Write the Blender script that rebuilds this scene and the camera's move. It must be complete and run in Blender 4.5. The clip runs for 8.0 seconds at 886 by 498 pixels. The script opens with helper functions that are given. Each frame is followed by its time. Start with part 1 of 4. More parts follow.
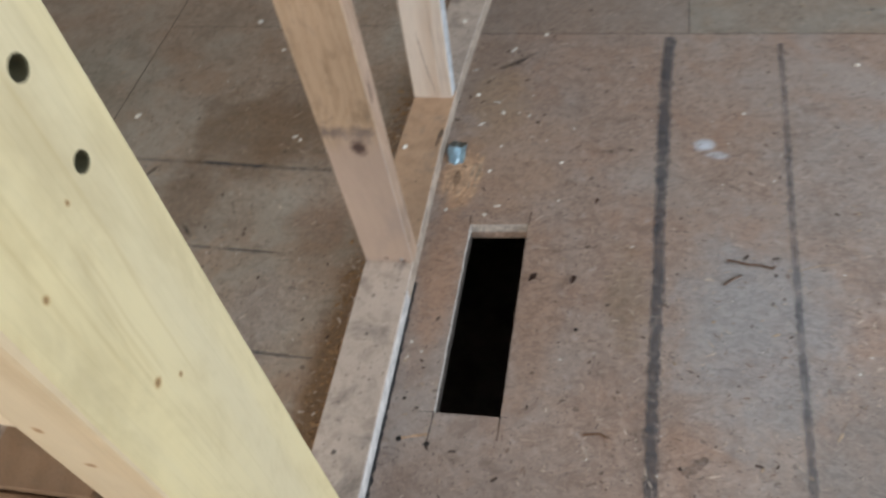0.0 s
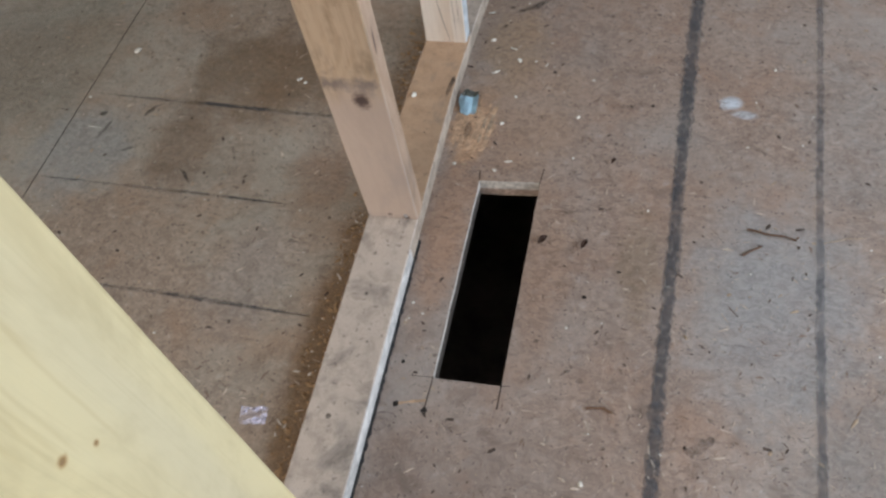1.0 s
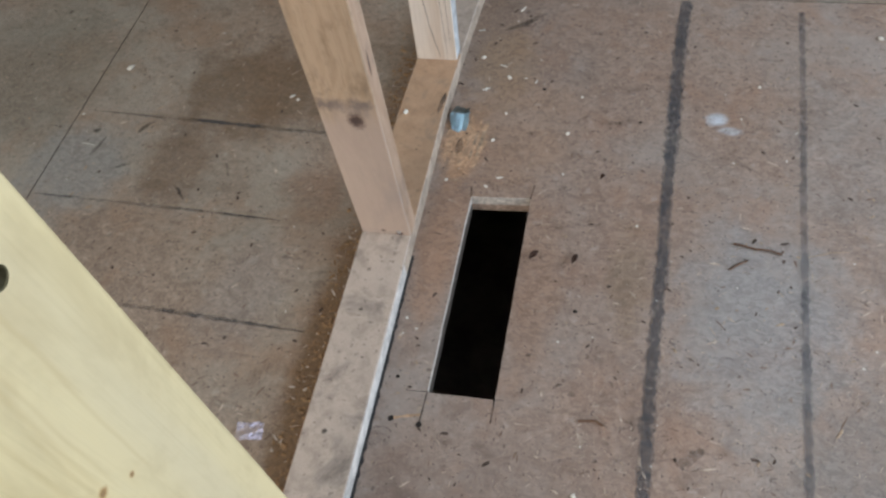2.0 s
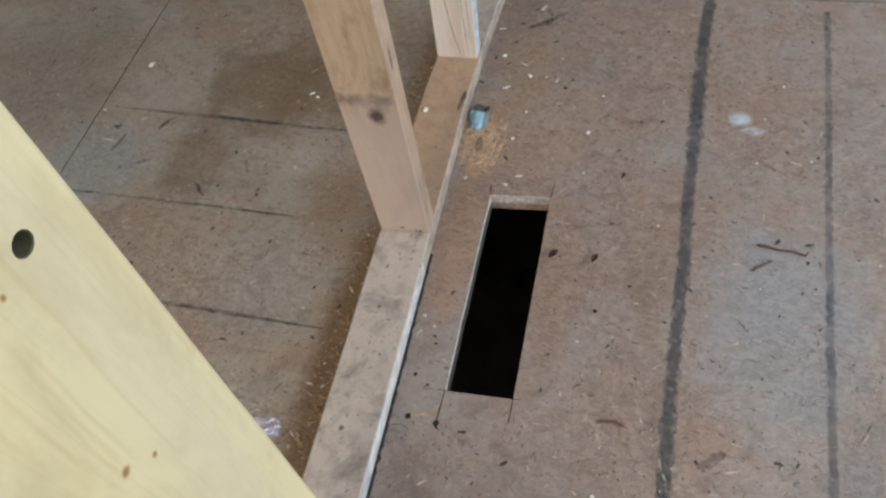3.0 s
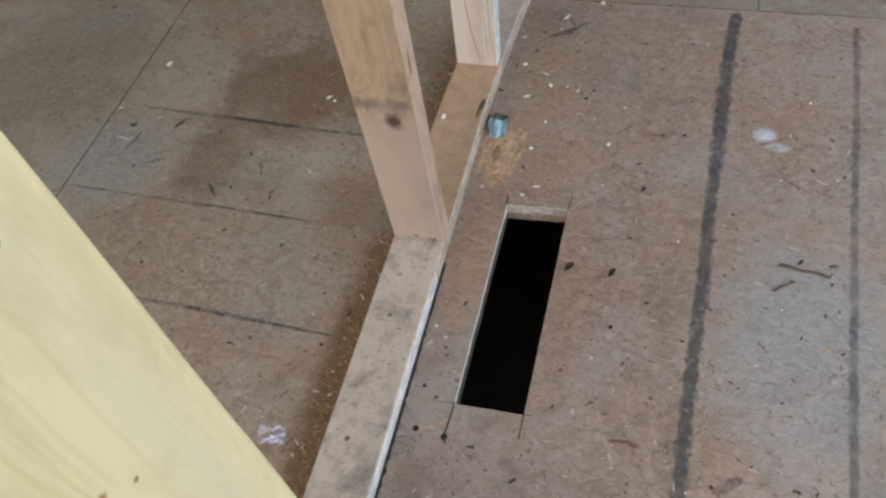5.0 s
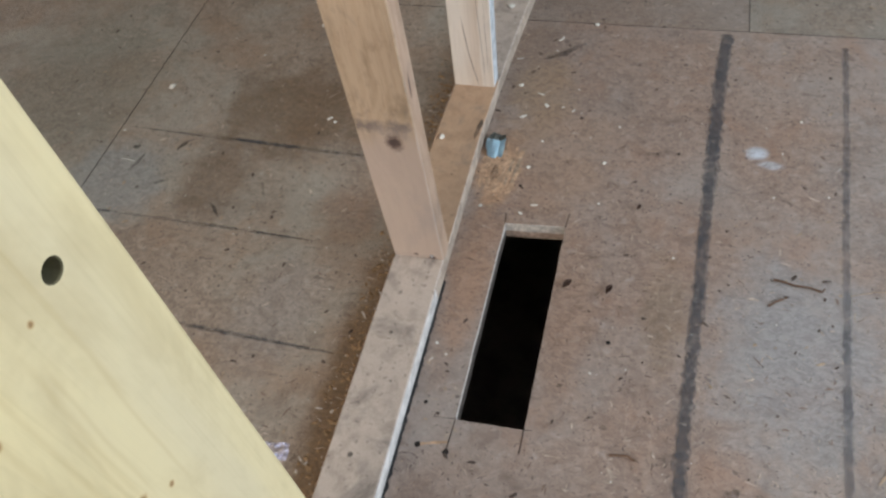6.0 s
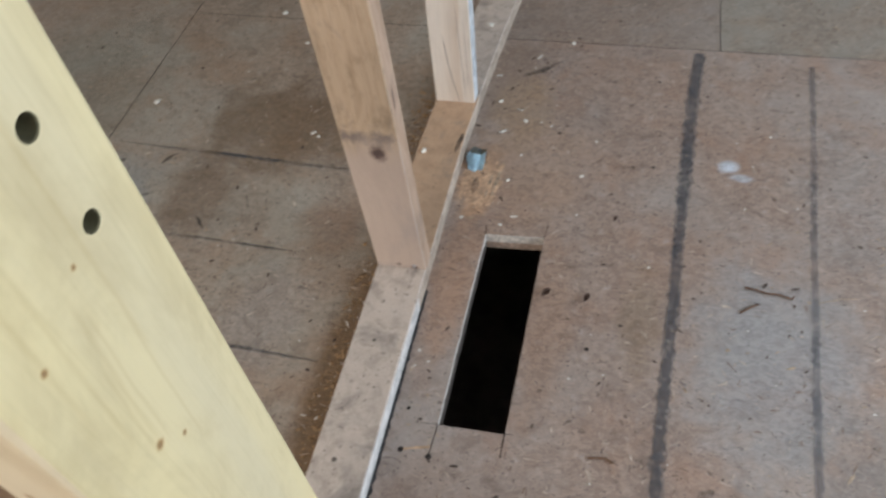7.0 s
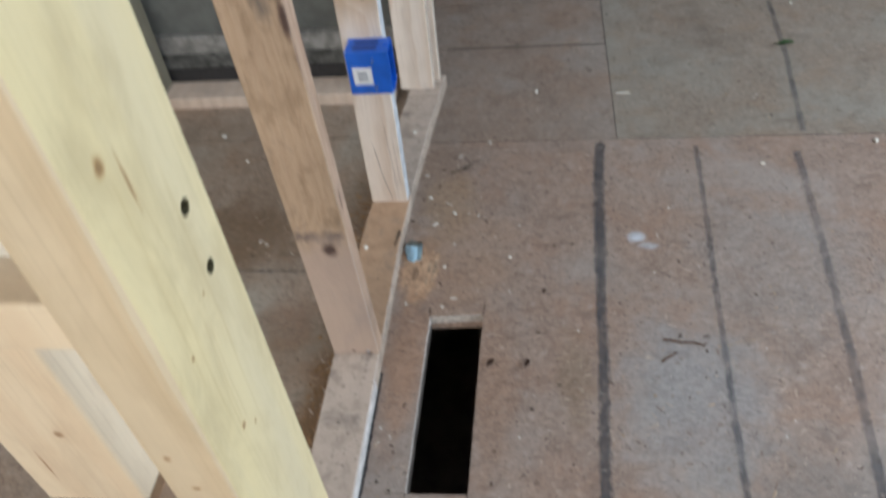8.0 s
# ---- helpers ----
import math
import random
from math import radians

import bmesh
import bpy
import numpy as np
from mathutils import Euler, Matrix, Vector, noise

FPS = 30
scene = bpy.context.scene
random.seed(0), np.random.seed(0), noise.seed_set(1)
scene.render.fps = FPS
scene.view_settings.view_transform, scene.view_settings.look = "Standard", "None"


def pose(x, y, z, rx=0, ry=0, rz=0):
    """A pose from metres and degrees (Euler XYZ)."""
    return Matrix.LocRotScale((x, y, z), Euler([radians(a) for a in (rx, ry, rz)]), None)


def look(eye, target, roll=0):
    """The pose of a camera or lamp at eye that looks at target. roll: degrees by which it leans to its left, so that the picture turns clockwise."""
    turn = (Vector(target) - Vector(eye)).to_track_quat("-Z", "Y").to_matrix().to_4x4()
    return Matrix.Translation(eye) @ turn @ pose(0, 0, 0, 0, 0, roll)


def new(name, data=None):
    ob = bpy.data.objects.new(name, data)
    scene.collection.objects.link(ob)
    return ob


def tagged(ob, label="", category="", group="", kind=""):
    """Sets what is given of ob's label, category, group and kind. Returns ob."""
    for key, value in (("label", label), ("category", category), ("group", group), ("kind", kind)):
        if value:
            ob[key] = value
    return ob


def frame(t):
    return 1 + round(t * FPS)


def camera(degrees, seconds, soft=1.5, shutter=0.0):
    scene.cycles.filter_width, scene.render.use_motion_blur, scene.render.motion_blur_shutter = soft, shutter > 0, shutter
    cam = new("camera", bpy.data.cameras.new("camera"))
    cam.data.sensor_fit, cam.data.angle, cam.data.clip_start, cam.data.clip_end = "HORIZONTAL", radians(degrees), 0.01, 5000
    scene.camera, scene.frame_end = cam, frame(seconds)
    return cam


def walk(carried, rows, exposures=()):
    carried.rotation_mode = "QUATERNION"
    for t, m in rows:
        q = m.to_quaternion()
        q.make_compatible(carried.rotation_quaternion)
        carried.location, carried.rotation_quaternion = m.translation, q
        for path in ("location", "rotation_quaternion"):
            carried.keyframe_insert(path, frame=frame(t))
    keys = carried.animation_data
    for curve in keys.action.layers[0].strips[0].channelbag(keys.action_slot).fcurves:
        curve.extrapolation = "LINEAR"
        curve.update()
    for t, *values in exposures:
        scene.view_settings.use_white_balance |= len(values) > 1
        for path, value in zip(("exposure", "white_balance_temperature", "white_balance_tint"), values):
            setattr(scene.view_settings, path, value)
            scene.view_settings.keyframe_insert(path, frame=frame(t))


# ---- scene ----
cam = camera(60.1, 8.0, 2.5, 0.5)
PATH = [
    (0, (0.336, -0.852, 1.171), (-0.053, 0.359, -0.373), -10.8),
    (0.2, (0.335, -0.826, 1.148), (-0.104, 0.33, -0.427), -11.3),
    (0.5, (0.34, -0.788, 1.131), (-0.079, 0.312, -0.486), -10.2),
    (1, (0.335, -0.778, 1.148), (-0.075, 0.288, -0.494), -11.4),
    (1.5, (0.329, -0.777, 1.166), (-0.033, 0.303, -0.478), -9.8),
    (1.7, (0.329, -0.778, 1.174), (-0.038, 0.311, -0.462), -9.8),
    (2.8, (0.324, -0.786, 1.166), (-0.09, 0.302, -0.46), -11.2),
    (3, (0.322, -0.785, 1.162), (-0.099, 0.304, -0.462), -11.2),
    (3.5, (0.313, -0.772, 1.14), (-0.169, 0.306, -0.475), -12.9),
    (4, (0.311, -0.76, 1.137), (-0.187, 0.322, -0.47), -13.1),
    (4.5, (0.309, -0.763, 1.128), (-0.163, 0.324, -0.484), -11.2),
    (5, (0.315, -0.769, 1.142), (-0.142, 0.329, -0.466), -10.6),
    (5.2, (0.317, -0.776, 1.15), (-0.137, 0.333, -0.451), -10.4),
    (6.3, (0.314, -0.786, 1.163), (-0.142, 0.352, -0.417), -10.4),
    (6.5, (0.313, -0.791, 1.164), (-0.141, 0.346, -0.418), -10.3),
    (7, (0.322, -0.818, 1.175), (-0.09, 0.373, -0.378), -8.3),
    (7.2, (0.307, -0.848, 1.185), (-0.023, 0.395, -0.347), -5.1),
    (7.3, (0.299, -0.869, 1.195), (-0.006, 0.403, -0.318), -4.4),
    (7.5, (0.296, -0.907, 1.207), (0.024, 0.399, -0.283), -4.8),
    (7.6, (0.296, -0.915, 1.215), (0.056, 0.405, -0.268), -4.7),
    (7.8, (0.302, -0.934, 1.231), (0.092, 0.43, -0.219), -5.5),
    (8, (0.33, -0.948, 1.266), (0.074, 0.469, -0.122), -7.4),
]
walk(cam, [(t, look(eye, target, roll)) for t, eye, target, roll in PATH], [(0, -0.13, 6400, 11), (0.6, -0.02, 6300, 11), (1.5, -0.04, 6220, 10), (3.5, 0, 6310, 10), (6.5, 0, 6310, 10), (7.5, -0.01, 6160, 10), (8, -0.06, 6160, 10)])

# ---- light ----
world = bpy.data.worlds.new("overcast_day")
scene.world = world
world.use_nodes = True
sky = world.node_tree.nodes.new("ShaderNodeTexSky")
sky.sky_type, sky.sun_disc = "NISHITA", False
sky.sun_elevation, sky.sun_rotation = radians(38), radians(80)
world.node_tree.links.new(sky.outputs[0], world.node_tree.nodes["Background"].inputs[0])
world.node_tree.nodes["Background"].inputs[1].default_value = 0.1


def window_lamp(name, eye, target, width, height, watts, colour):
    data = bpy.data.lights.new(name, "AREA")
    data.shape, data.size, data.size_y, data.energy, data.color = "RECTANGLE", width, height, watts, colour
    lamp = new(name, data)
    lamp.matrix_world = look(eye, target)
    return lamp


# daylight in the two window openings of the closing walls
window_lamp("window_light", (3.72, -0.30, 1.70), (0.1, 0.4, 0.2), 2.4, 1.35, 142, (0.75, 0.875, 1.0))
window_lamp("window_light", (-0.95, -3.61, 1.65), (0.1, 0, 0.6), 2.2, 1.2, 76, (1.0, 0.935, 0.84))


# ---- node helpers ----
class Nodes:
    def __init__(self, name):
        self.mat = bpy.data.materials.new(name)
        self.mat.use_nodes = True
        self.tree = self.mat.node_tree
        self.bsdf = self.tree.nodes["Principled BSDF"]
        self.coord = self.tree.nodes.new("ShaderNodeTexCoord").outputs["Object"]

    def add(self, kind, inputs=None, **props):
        n = self.tree.nodes.new(kind)
        for k, v in props.items():
            setattr(n, k, v)
        for k, v in (inputs or {}).items():
            self.put(n.inputs[k], v)
        return n

    def put(self, socket, v):
        if isinstance(v, bpy.types.NodeSocket):
            self.tree.links.new(v, socket)
        elif isinstance(v, tuple) and len(v) == 3 and socket.type == "RGBA":
            socket.default_value = (*v, 1)
        else:
            socket.default_value = v

    def math(self, op, a, b=0.0, clamp=False):
        return self.add("ShaderNodeMath", {0: a, 1: b}, operation=op, use_clamp=clamp).outputs[0]

    def scaled(self, vec, sx, sy, sz, loc=(0, 0, 0), rot=(0, 0, 0)):
        return self.add("ShaderNodeMapping", {"Vector": vec, "Location": loc, "Rotation": rot, "Scale": (sx, sy, sz)}).outputs[0]

    def noise(self, vec, scale, detail=3.0, rough=0.55, distort=0.0):
        return self.add("ShaderNodeTexNoise", {"Vector": vec, "Scale": scale, "Detail": detail, "Roughness": rough, "Distortion": distort}).outputs["Fac"]

    def step(self, v, lo, hi, to0=0.0, to1=1.0):
        return self.add("ShaderNodeMapRange", {"Value": v, "From Min": lo, "From Max": hi, "To Min": to0, "To Max": to1}, interpolation_type="SMOOTHSTEP").outputs[0]

    def mix(self, fac, a, b, blend="MIX"):
        n = self.add("ShaderNodeMix", None, data_type="RGBA", blend_type=blend)
        self.put(n.inputs[0], fac), self.put(n.inputs[6], a), self.put(n.inputs[7], b)
        return n.outputs[2]

    def finish(self, colour, rough=0.6, bump=None, strength=0.3, distance=0.002, **extra):
        self.put(self.bsdf.inputs["Base Color"], colour)
        self.put(self.bsdf.inputs["Roughness"], rough)
        for k, v in extra.items():
            self.put(self.bsdf.inputs[k.replace("_", " ")], v)
        if bump is not None:
            b = self.add("ShaderNodeBump", {"Strength": strength, "Distance": distance, "Height": bump})
            self.tree.links.new(b.outputs[0], self.bsdf.inputs["Normal"])
        return self.mat


# ---- materials ----
def strand_board(name, light, dark, dust, turn=0.0, stains_and_shading=()):
    """Weathered oriented-strand board: cells of short strands lying in many directions, dust, flecks, and patches of
    stain, painted shadow and sheen.
    """
    n = Nodes(name)
    wob = n.add("ShaderNodeTexNoise", {"Vector": n.coord, "Scale": 14.0, "Detail": 2.0}).outputs["Color"]
    bent = n.mix(0.03, n.coord, wob, "ADD")
    layers = []
    for scale, fine, shift in ((34.0, 230.0, 0.0), (62.0, 430.0, 3.7)):
        cell = n.add("ShaderNodeTexVoronoi", {"Vector": n.scaled(bent, 1, 0.55, 1, (shift, shift, 0), (0, 0, turn)), "Scale": scale}, feature="F1")
        sep = n.add("ShaderNodeSeparateColor", {0: cell.outputs["Color"]})
        angle = n.math("MULTIPLY", sep.outputs[0], 3.14159)
        turned = n.add("ShaderNodeVectorRotate", {"Vector": n.coord, "Angle": angle}, rotation_type="Z_AXIS").outputs[0]
        strands = n.noise(n.scaled(turned, fine, fine * 0.05, 40.0), 1.0, 2.0, 0.55)
        layers.append((strands, sep.outputs[1]))
    strand = n.math("ADD", n.math("MULTIPLY", layers[0][0], 0.5), n.math("MULTIPLY", layers[1][0], 0.5))
    chip = n.noise(n.scaled(n.coord, 46, 66, 1, (0, 0, 0), (0, 0, turn)), 1.0, 6.0, 0.70, 1.6)
    tone = n.math("ADD", n.step(n.math("ADD", n.math("MULTIPLY", strand, 0.35), n.math("MULTIPLY", chip, 0.65)), 0.33, 0.66), n.math("MULTIPLY", n.math("SUBTRACT", layers[0][1], 0.5), 0.22))
    col = n.mix(n.math("ADD", tone, 0.0, True), dark, light)
    mud = n.noise(n.coord, 75.0, 6.0, 0.7)
    col = n.mix(n.step(mud, 0.36, 0.62, 0.36, 0.0), col, tuple(c * 0.62 for c in dark))
    hair = n.math("ADD", n.math("MULTIPLY", layers[1][0], 0.75), n.math("MULTIPLY", n.noise(n.coord, 21.0, 3.0), 0.25))
    col = n.mix(n.step(hair, 0.62, 0.70, 0.0, 0.40), col, tuple(min(c * 1.75, 0.8) for c in light))
    col = n.mix(n.step(hair, 0.37, 0.30, 0.0, 0.6), col, tuple(c * 0.4 for c in dark))
    blotch = n.noise(n.coord, 2.6, 5.0, 0.6, 0.6)
    col = n.mix(n.step(blotch, 0.40, 0.68, 0.0, 0.62), col, dust)
    damp = n.noise(n.scaled(n.coord, 1, 1, 1, (4.1, 2.2, 0)), 4.2, 4.0, 0.6, 1.0)
    col = n.mix(n.step(damp, 0.53, 0.75, 0.0, 0.42), col, tuple(c * 0.45 for c in dark))
    rust = n.noise(n.scaled(n.coord, 1, 1, 1, (9.1, 7.2, 0)), 7.0, 5.0, 0.65, 0.4)
    col = n.mix(n.step(rust, 0.46, 0.72, 0.0, 0.45), col, (dark[0] * 1.28, dark[1] * 1.05, dark[2] * 0.85))
    bruise = n.noise(n.scaled(n.coord, 1.0, 1.5, 1, (6.3, 1.7, 0)), 19.0, 4.0, 0.6, 0.8)
    col = n.mix(n.step(bruise, 0.54, 0.68, 0.0, 0.42), col, tuple(c * 0.6 for c in dark))
    pale = n.noise(n.coord, 38.0, 4.0, 0.7)
    col = n.mix(n.step(pale, 0.56, 0.72, 0.0, 0.38), col, tuple(min(c * 1.35, 0.8) for c in dust))
    fleck = n.noise(n.scaled(n.coord, 1.0, 0.7, 1), 150.0, 2.0, 0.5)
    col = n.mix(n.step(fleck, 0.64, 0.72, 0.0, 0.75), col, (0.045, 0.033, 0.027))
    spot = n.noise(n.scaled(n.coord, 1.0, 1.6, 1, (2.7, 5.5, 0)), 48.0, 3.0, 0.55, 1.5)
    col = n.mix(n.step(spot, 0.64, 0.70, 0.0, 0.65), col, tuple(c * 0.3 for c in dark))
    for x, y, rx, ry, amount, tint in stains_and_shading:
        d = n.add("ShaderNodeVectorMath", {0: n.scaled(n.coord, 1 / rx, 1 / ry, 0, (-x / rx, -y / ry, 0)), 1: (0, 0, 0)}, operation="DISTANCE").outputs["Value"]
        ragged = n.math("ADD", d, n.math("MULTIPLY", n.math("SUBTRACT", n.noise(n.coord, 13.0, 5.0, 0.65), 0.5), 1.5))
        col = n.mix(n.step(ragged, 0.35, 1.05, amount, 0.0), col, n.mix(n.step(chip, 0.36, 0.62), tuple(c * 0.62 for c in tint), tint))
    height = n.math("ADD", n.math("MULTIPLY", strand, 0.12), n.math("MULTIPLY", n.math("ADD", chip, mud), 0.65))
    rough = n.step(n.noise(n.coord, 9.0, 4.0), 0.3, 0.7, 0.32, 0.62)
    return n.finish(col, rough, height, 0.75, 0.004)


def lumber(name, pale, grain, ring=55.0, knots=(), bands=(), dirt=0.25, tilt=(0.02, 0.03, 0.0), off=(0.09, 0.04, 0), rough=0.6, blush=None, contrast=0.5, wash=None, profile="SIN", mottle=0.3, fibres=0.35, specks=0.0, relief=0.25, knot_colour=(0.14, 0.065, 0.03), upper=None, streaks=()):
    """Sawn softwood along z: growth rings about a tilted axis, knots (x, y, z, radius), stain bands (z, half height), grey handling dirt."""
    n = Nodes(name)
    info = n.add("ShaderNodeObjectInfo").outputs["Random"]
    jump = n.add("ShaderNodeCombineXYZ", {0: 0.0, 1: 0.0, 2: n.math("MULTIPLY", info, 7.0)}).outputs[0]
    at = n.add("ShaderNodeVectorMath", {0: n.coord, 1: jump}, operation="ADD").outputs[0]
    swell = n.noise(n.scaled(at, 3.0, 3.0, 1.1), 1.6, 3.0, 0.5)
    warp = n.add("ShaderNodeVectorMath", {0: n.coord, 1: n.add("ShaderNodeCombineXYZ", {0: n.math("MULTIPLY", swell, 0.05), 1: n.math("MULTIPLY", swell, 0.03), 2: 0.0}).outputs[0]}, operation="ADD").outputs[0]
    knot_mask = core = None
    for x, y, z, r, *stretch in knots:
        tall = 0.8 / (stretch[0] if stretch else 1.0)
        d = n.add("ShaderNodeVectorMath", {0: n.scaled(n.coord, 1, 1, tall), 1: (x, y, z * tall)}, operation="DISTANCE").outputs["Value"]
        wobbly = n.math("ADD", d, n.math("MULTIPLY", n.math("SUBTRACT", n.noise(n.coord, 180.0, 2.0), 0.5), r * 0.7))
        m = n.step(wobbly, r * 0.35, r * 1.05, 1.0, 0.0)
        heart = n.step(wobbly, r * 0.2, r * 0.62, 1.0, 0.0)
        core = heart if core is None else n.math("MAXIMUM", core, heart)
        halo = n.step(d, r * 0.5, r * 5.0, r * 1.6, 0.0)
        push = n.add("ShaderNodeCombineXYZ", {0: halo, 1: halo, 2: 0.0}).outputs[0]
        warp = n.add("ShaderNodeVectorMath", {0: warp, 1: push}, operation="ADD").outputs[0]
        knot_mask = m if knot_mask is None else n.math("MAXIMUM", knot_mask, m)
    wave = n.add("ShaderNodeTexWave", {"Vector": n.scaled(warp, 1, 1, 1, off, tilt), "Scale": ring, "Distortion": 1.2, "Detail": 2.0, "Detail Scale": 0.8},
                 wave_type="RINGS", rings_direction="Z", wave_profile=profile).outputs["Fac"]
    fibre = n.noise(n.scaled(at, 420, 420, 7), 1.0, 3.0, 0.6)
    broad = n.noise(n.scaled(at, 16, 16, 1.4), 1.0, 4.0, 0.55, 0.3)
    col = n.mix(n.step(wave, 0.25, 0.95, 0.0, contrast), pale, grain)
    col = n.mix(n.step(broad, 0.35, 0.7, 0.0, 0.5), col, blush or tuple(c * 0.82 for c in pale))
    col = n.mix(n.step(fibre, 0.5, 0.72, 0.0, fibres), col, tuple(c * 0.6 for c in grain))
    cloud = n.noise(n.scaled(at, 34, 34, 14), 1.0, 4.0, 0.65, 0.4)
    col = n.mix(n.step(cloud, 0.42, 0.72, 0.0, mottle), col, tuple(c * 0.62 for c in grain))
    smut = n.noise(n.scaled(at, 11, 11, 5), 1.0, 5.0, 0.65, 0.5)
    col = n.mix(n.step(smut, 0.52, 0.74, 0.0, dirt), col, (0.17, 0.145, 0.125))
    for z, half in bands:
        sep = n.add("ShaderNodeSeparateXYZ", {0: n.coord}).outputs[2]
        ragged = n.math("ADD", n.math("ABSOLUTE", n.math("SUBTRACT", sep, z)), n.math("MULTIPLY", n.noise(n.scaled(n.coord, 38, 38, 30), 1.0, 4.0, 0.6), half * 4.0))
        col = n.mix(n.step(ragged, half * 1.5, half * 2.6, 0.78, 0.0), col, (0.125, 0.105, 0.108))
    if specks:
        dot = n.noise(n.scaled(n.coord, 1, 1, 0.6), 95.0, 2.0, 0.5)
        col = n.mix(n.step(dot, 0.63, 0.72, 0.0, specks), col, (0.11, 0.085, 0.07))
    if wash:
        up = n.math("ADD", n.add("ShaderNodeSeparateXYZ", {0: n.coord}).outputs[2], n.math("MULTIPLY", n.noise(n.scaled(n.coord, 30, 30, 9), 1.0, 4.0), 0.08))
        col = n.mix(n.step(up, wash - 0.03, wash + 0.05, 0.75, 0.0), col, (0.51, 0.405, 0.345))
    for y, z, top, lean, wide in streaks:
        xyz = n.add("ShaderNodeSeparateXYZ", {0: n.coord}).outputs
        run = n.math("ADD", n.math("MULTIPLY", n.math("SUBTRACT", xyz[2], z), lean), n.math("MULTIPLY", n.noise(n.scaled(n.coord, 30, 30, 14), 1.0, 2.0), 0.004))
        off_line = n.math("ABSOLUTE", n.math("SUBTRACT", n.math("SUBTRACT", xyz[1], y), run))
        fade = n.math("MULTIPLY", n.step(xyz[2], z, z + 0.02), n.step(xyz[2], top - 0.02, top, 1.0, 0.0))
        col = n.mix(n.math("MULTIPLY", n.step(off_line, 0.0, wide * 1.5, 0.24, 0.0), fade), col, tuple(c * 0.86 for c in grain))
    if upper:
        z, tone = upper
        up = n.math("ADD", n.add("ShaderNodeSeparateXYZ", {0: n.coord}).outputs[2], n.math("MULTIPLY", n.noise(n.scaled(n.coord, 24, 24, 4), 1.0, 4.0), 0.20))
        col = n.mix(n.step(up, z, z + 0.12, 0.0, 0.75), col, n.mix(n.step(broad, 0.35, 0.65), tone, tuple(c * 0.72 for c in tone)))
    if knot_mask is not None:
        col = n.mix(n.math("MULTIPLY", knot_mask, 0.8), col, knot_colour)
        col = n.mix(n.math("MULTIPLY", core, 0.6), col, tuple(c * 0.4 for c in knot_colour))
    return n.finish(col, rough, n.math("ADD", fibre, n.math("MULTIPLY", wave, 0.4)), relief, 0.0012)


def plain(name, colour, rough=0.6, vary=0.25, scale=40.0, bump=0.2, **extra):
    n = Nodes(name)
    v = n.noise(n.coord, scale, 4.0, 0.6)
    w = n.noise(n.coord, scale * 0.13, 3.0, 0.6)
    col = n.mix(n.step(v, 0.3, 0.7), tuple(c * (1 - vary) for c in colour), tuple(min(1, c * (1 + vary)) for c in colour))
    col = n.mix(n.step(w, 0.4, 0.7, 0.0, vary), col, tuple(c * 0.6 for c in colour))
    return n.finish(col, rough, v, bump, 0.001, **extra)


def worn_ink(name, colour, cover=0.5, gaps=0.0):
    """A thin coat of ink or dirt, smudged and rubbed thin in patches."""
    n = Nodes(name)
    flake = n.noise(n.coord, 85.0, 5.0, 0.7, 0.4)
    patch = n.noise(n.coord, 16.0, 3.0, 0.6)
    keep = n.step(n.math("ADD", n.math("MULTIPLY", flake, 0.6), n.math("MULTIPLY", patch, 0.4)), 0.34, 0.62, cover * 0.35, min(1.0, cover * 1.25))
    if gaps:
        keep = n.math("MULTIPLY", keep, n.step(n.noise(n.scaled(n.coord, 1, 1, 1, (1.3, 0.4, 0)), 9.0, 3.0, 0.6), 0.44, 0.60, 1.0 - gaps, 1.3))
    n.put(n.bsdf.inputs["Alpha"], keep)
    return n.finish(n.mix(n.step(flake, 0.3, 0.7), colour, tuple(c * 1.4 for c in colour)), 0.75)


# grey patch at (0.62, -0.08) is the floor's bluish sheen put into the colour
OSB = strand_board("weathered_strand_board", (0.415, 0.31, 0.245), (0.245, 0.172, 0.134), (0.35, 0.315, 0.288),
                   stains_and_shading=((0.042, 0.00, 0.055, 0.22, 0.62, (0.41, 0.245, 0.155)), (0.050, 0.275, 0.060, 0.125, 0.95, (0.54, 0.305, 0.16)), (0.06, 0.62, 0.10, 0.22, 0.35, (0.24, 0.15, 0.09)), (0.235, -0.08, 0.06, 0.26, 0.5, (0.36, 0.225, 0.15)), (0.15, 0.32, 0.16, 0.22, 0.55, (0.41, 0.275, 0.19)), (0.045, 0.262, 0.052, 0.090, 1.0, (0.63, 0.40, 0.245)), (0.10, 0.50, 0.10, 0.16, 0.45, (0.40, 0.275, 0.17)), (0.40, -0.02, 0.05, 0.16, 0.4, (0.25, 0.175, 0.10)), (0.62, -0.08, 0.18, 0.26, 0.6, (0.325, 0.325, 0.33)), (0.82, -0.34, 0.24, 0.24, 0.6, (0.225, 0.205, 0.185)), (0.30, -0.42, 0.16, 0.10, 0.45, (0.29, 0.21, 0.165)), (0.85, 0.30, 0.25, 0.30, 0.40, (0.33, 0.315, 0.30)), (0.547, 0.382, 0.026, 0.022, 0.9, (0.66, 0.70, 0.76)), (0.572, 0.352, 0.030, 0.014, 0.6, (0.62, 0.66, 0.72))))
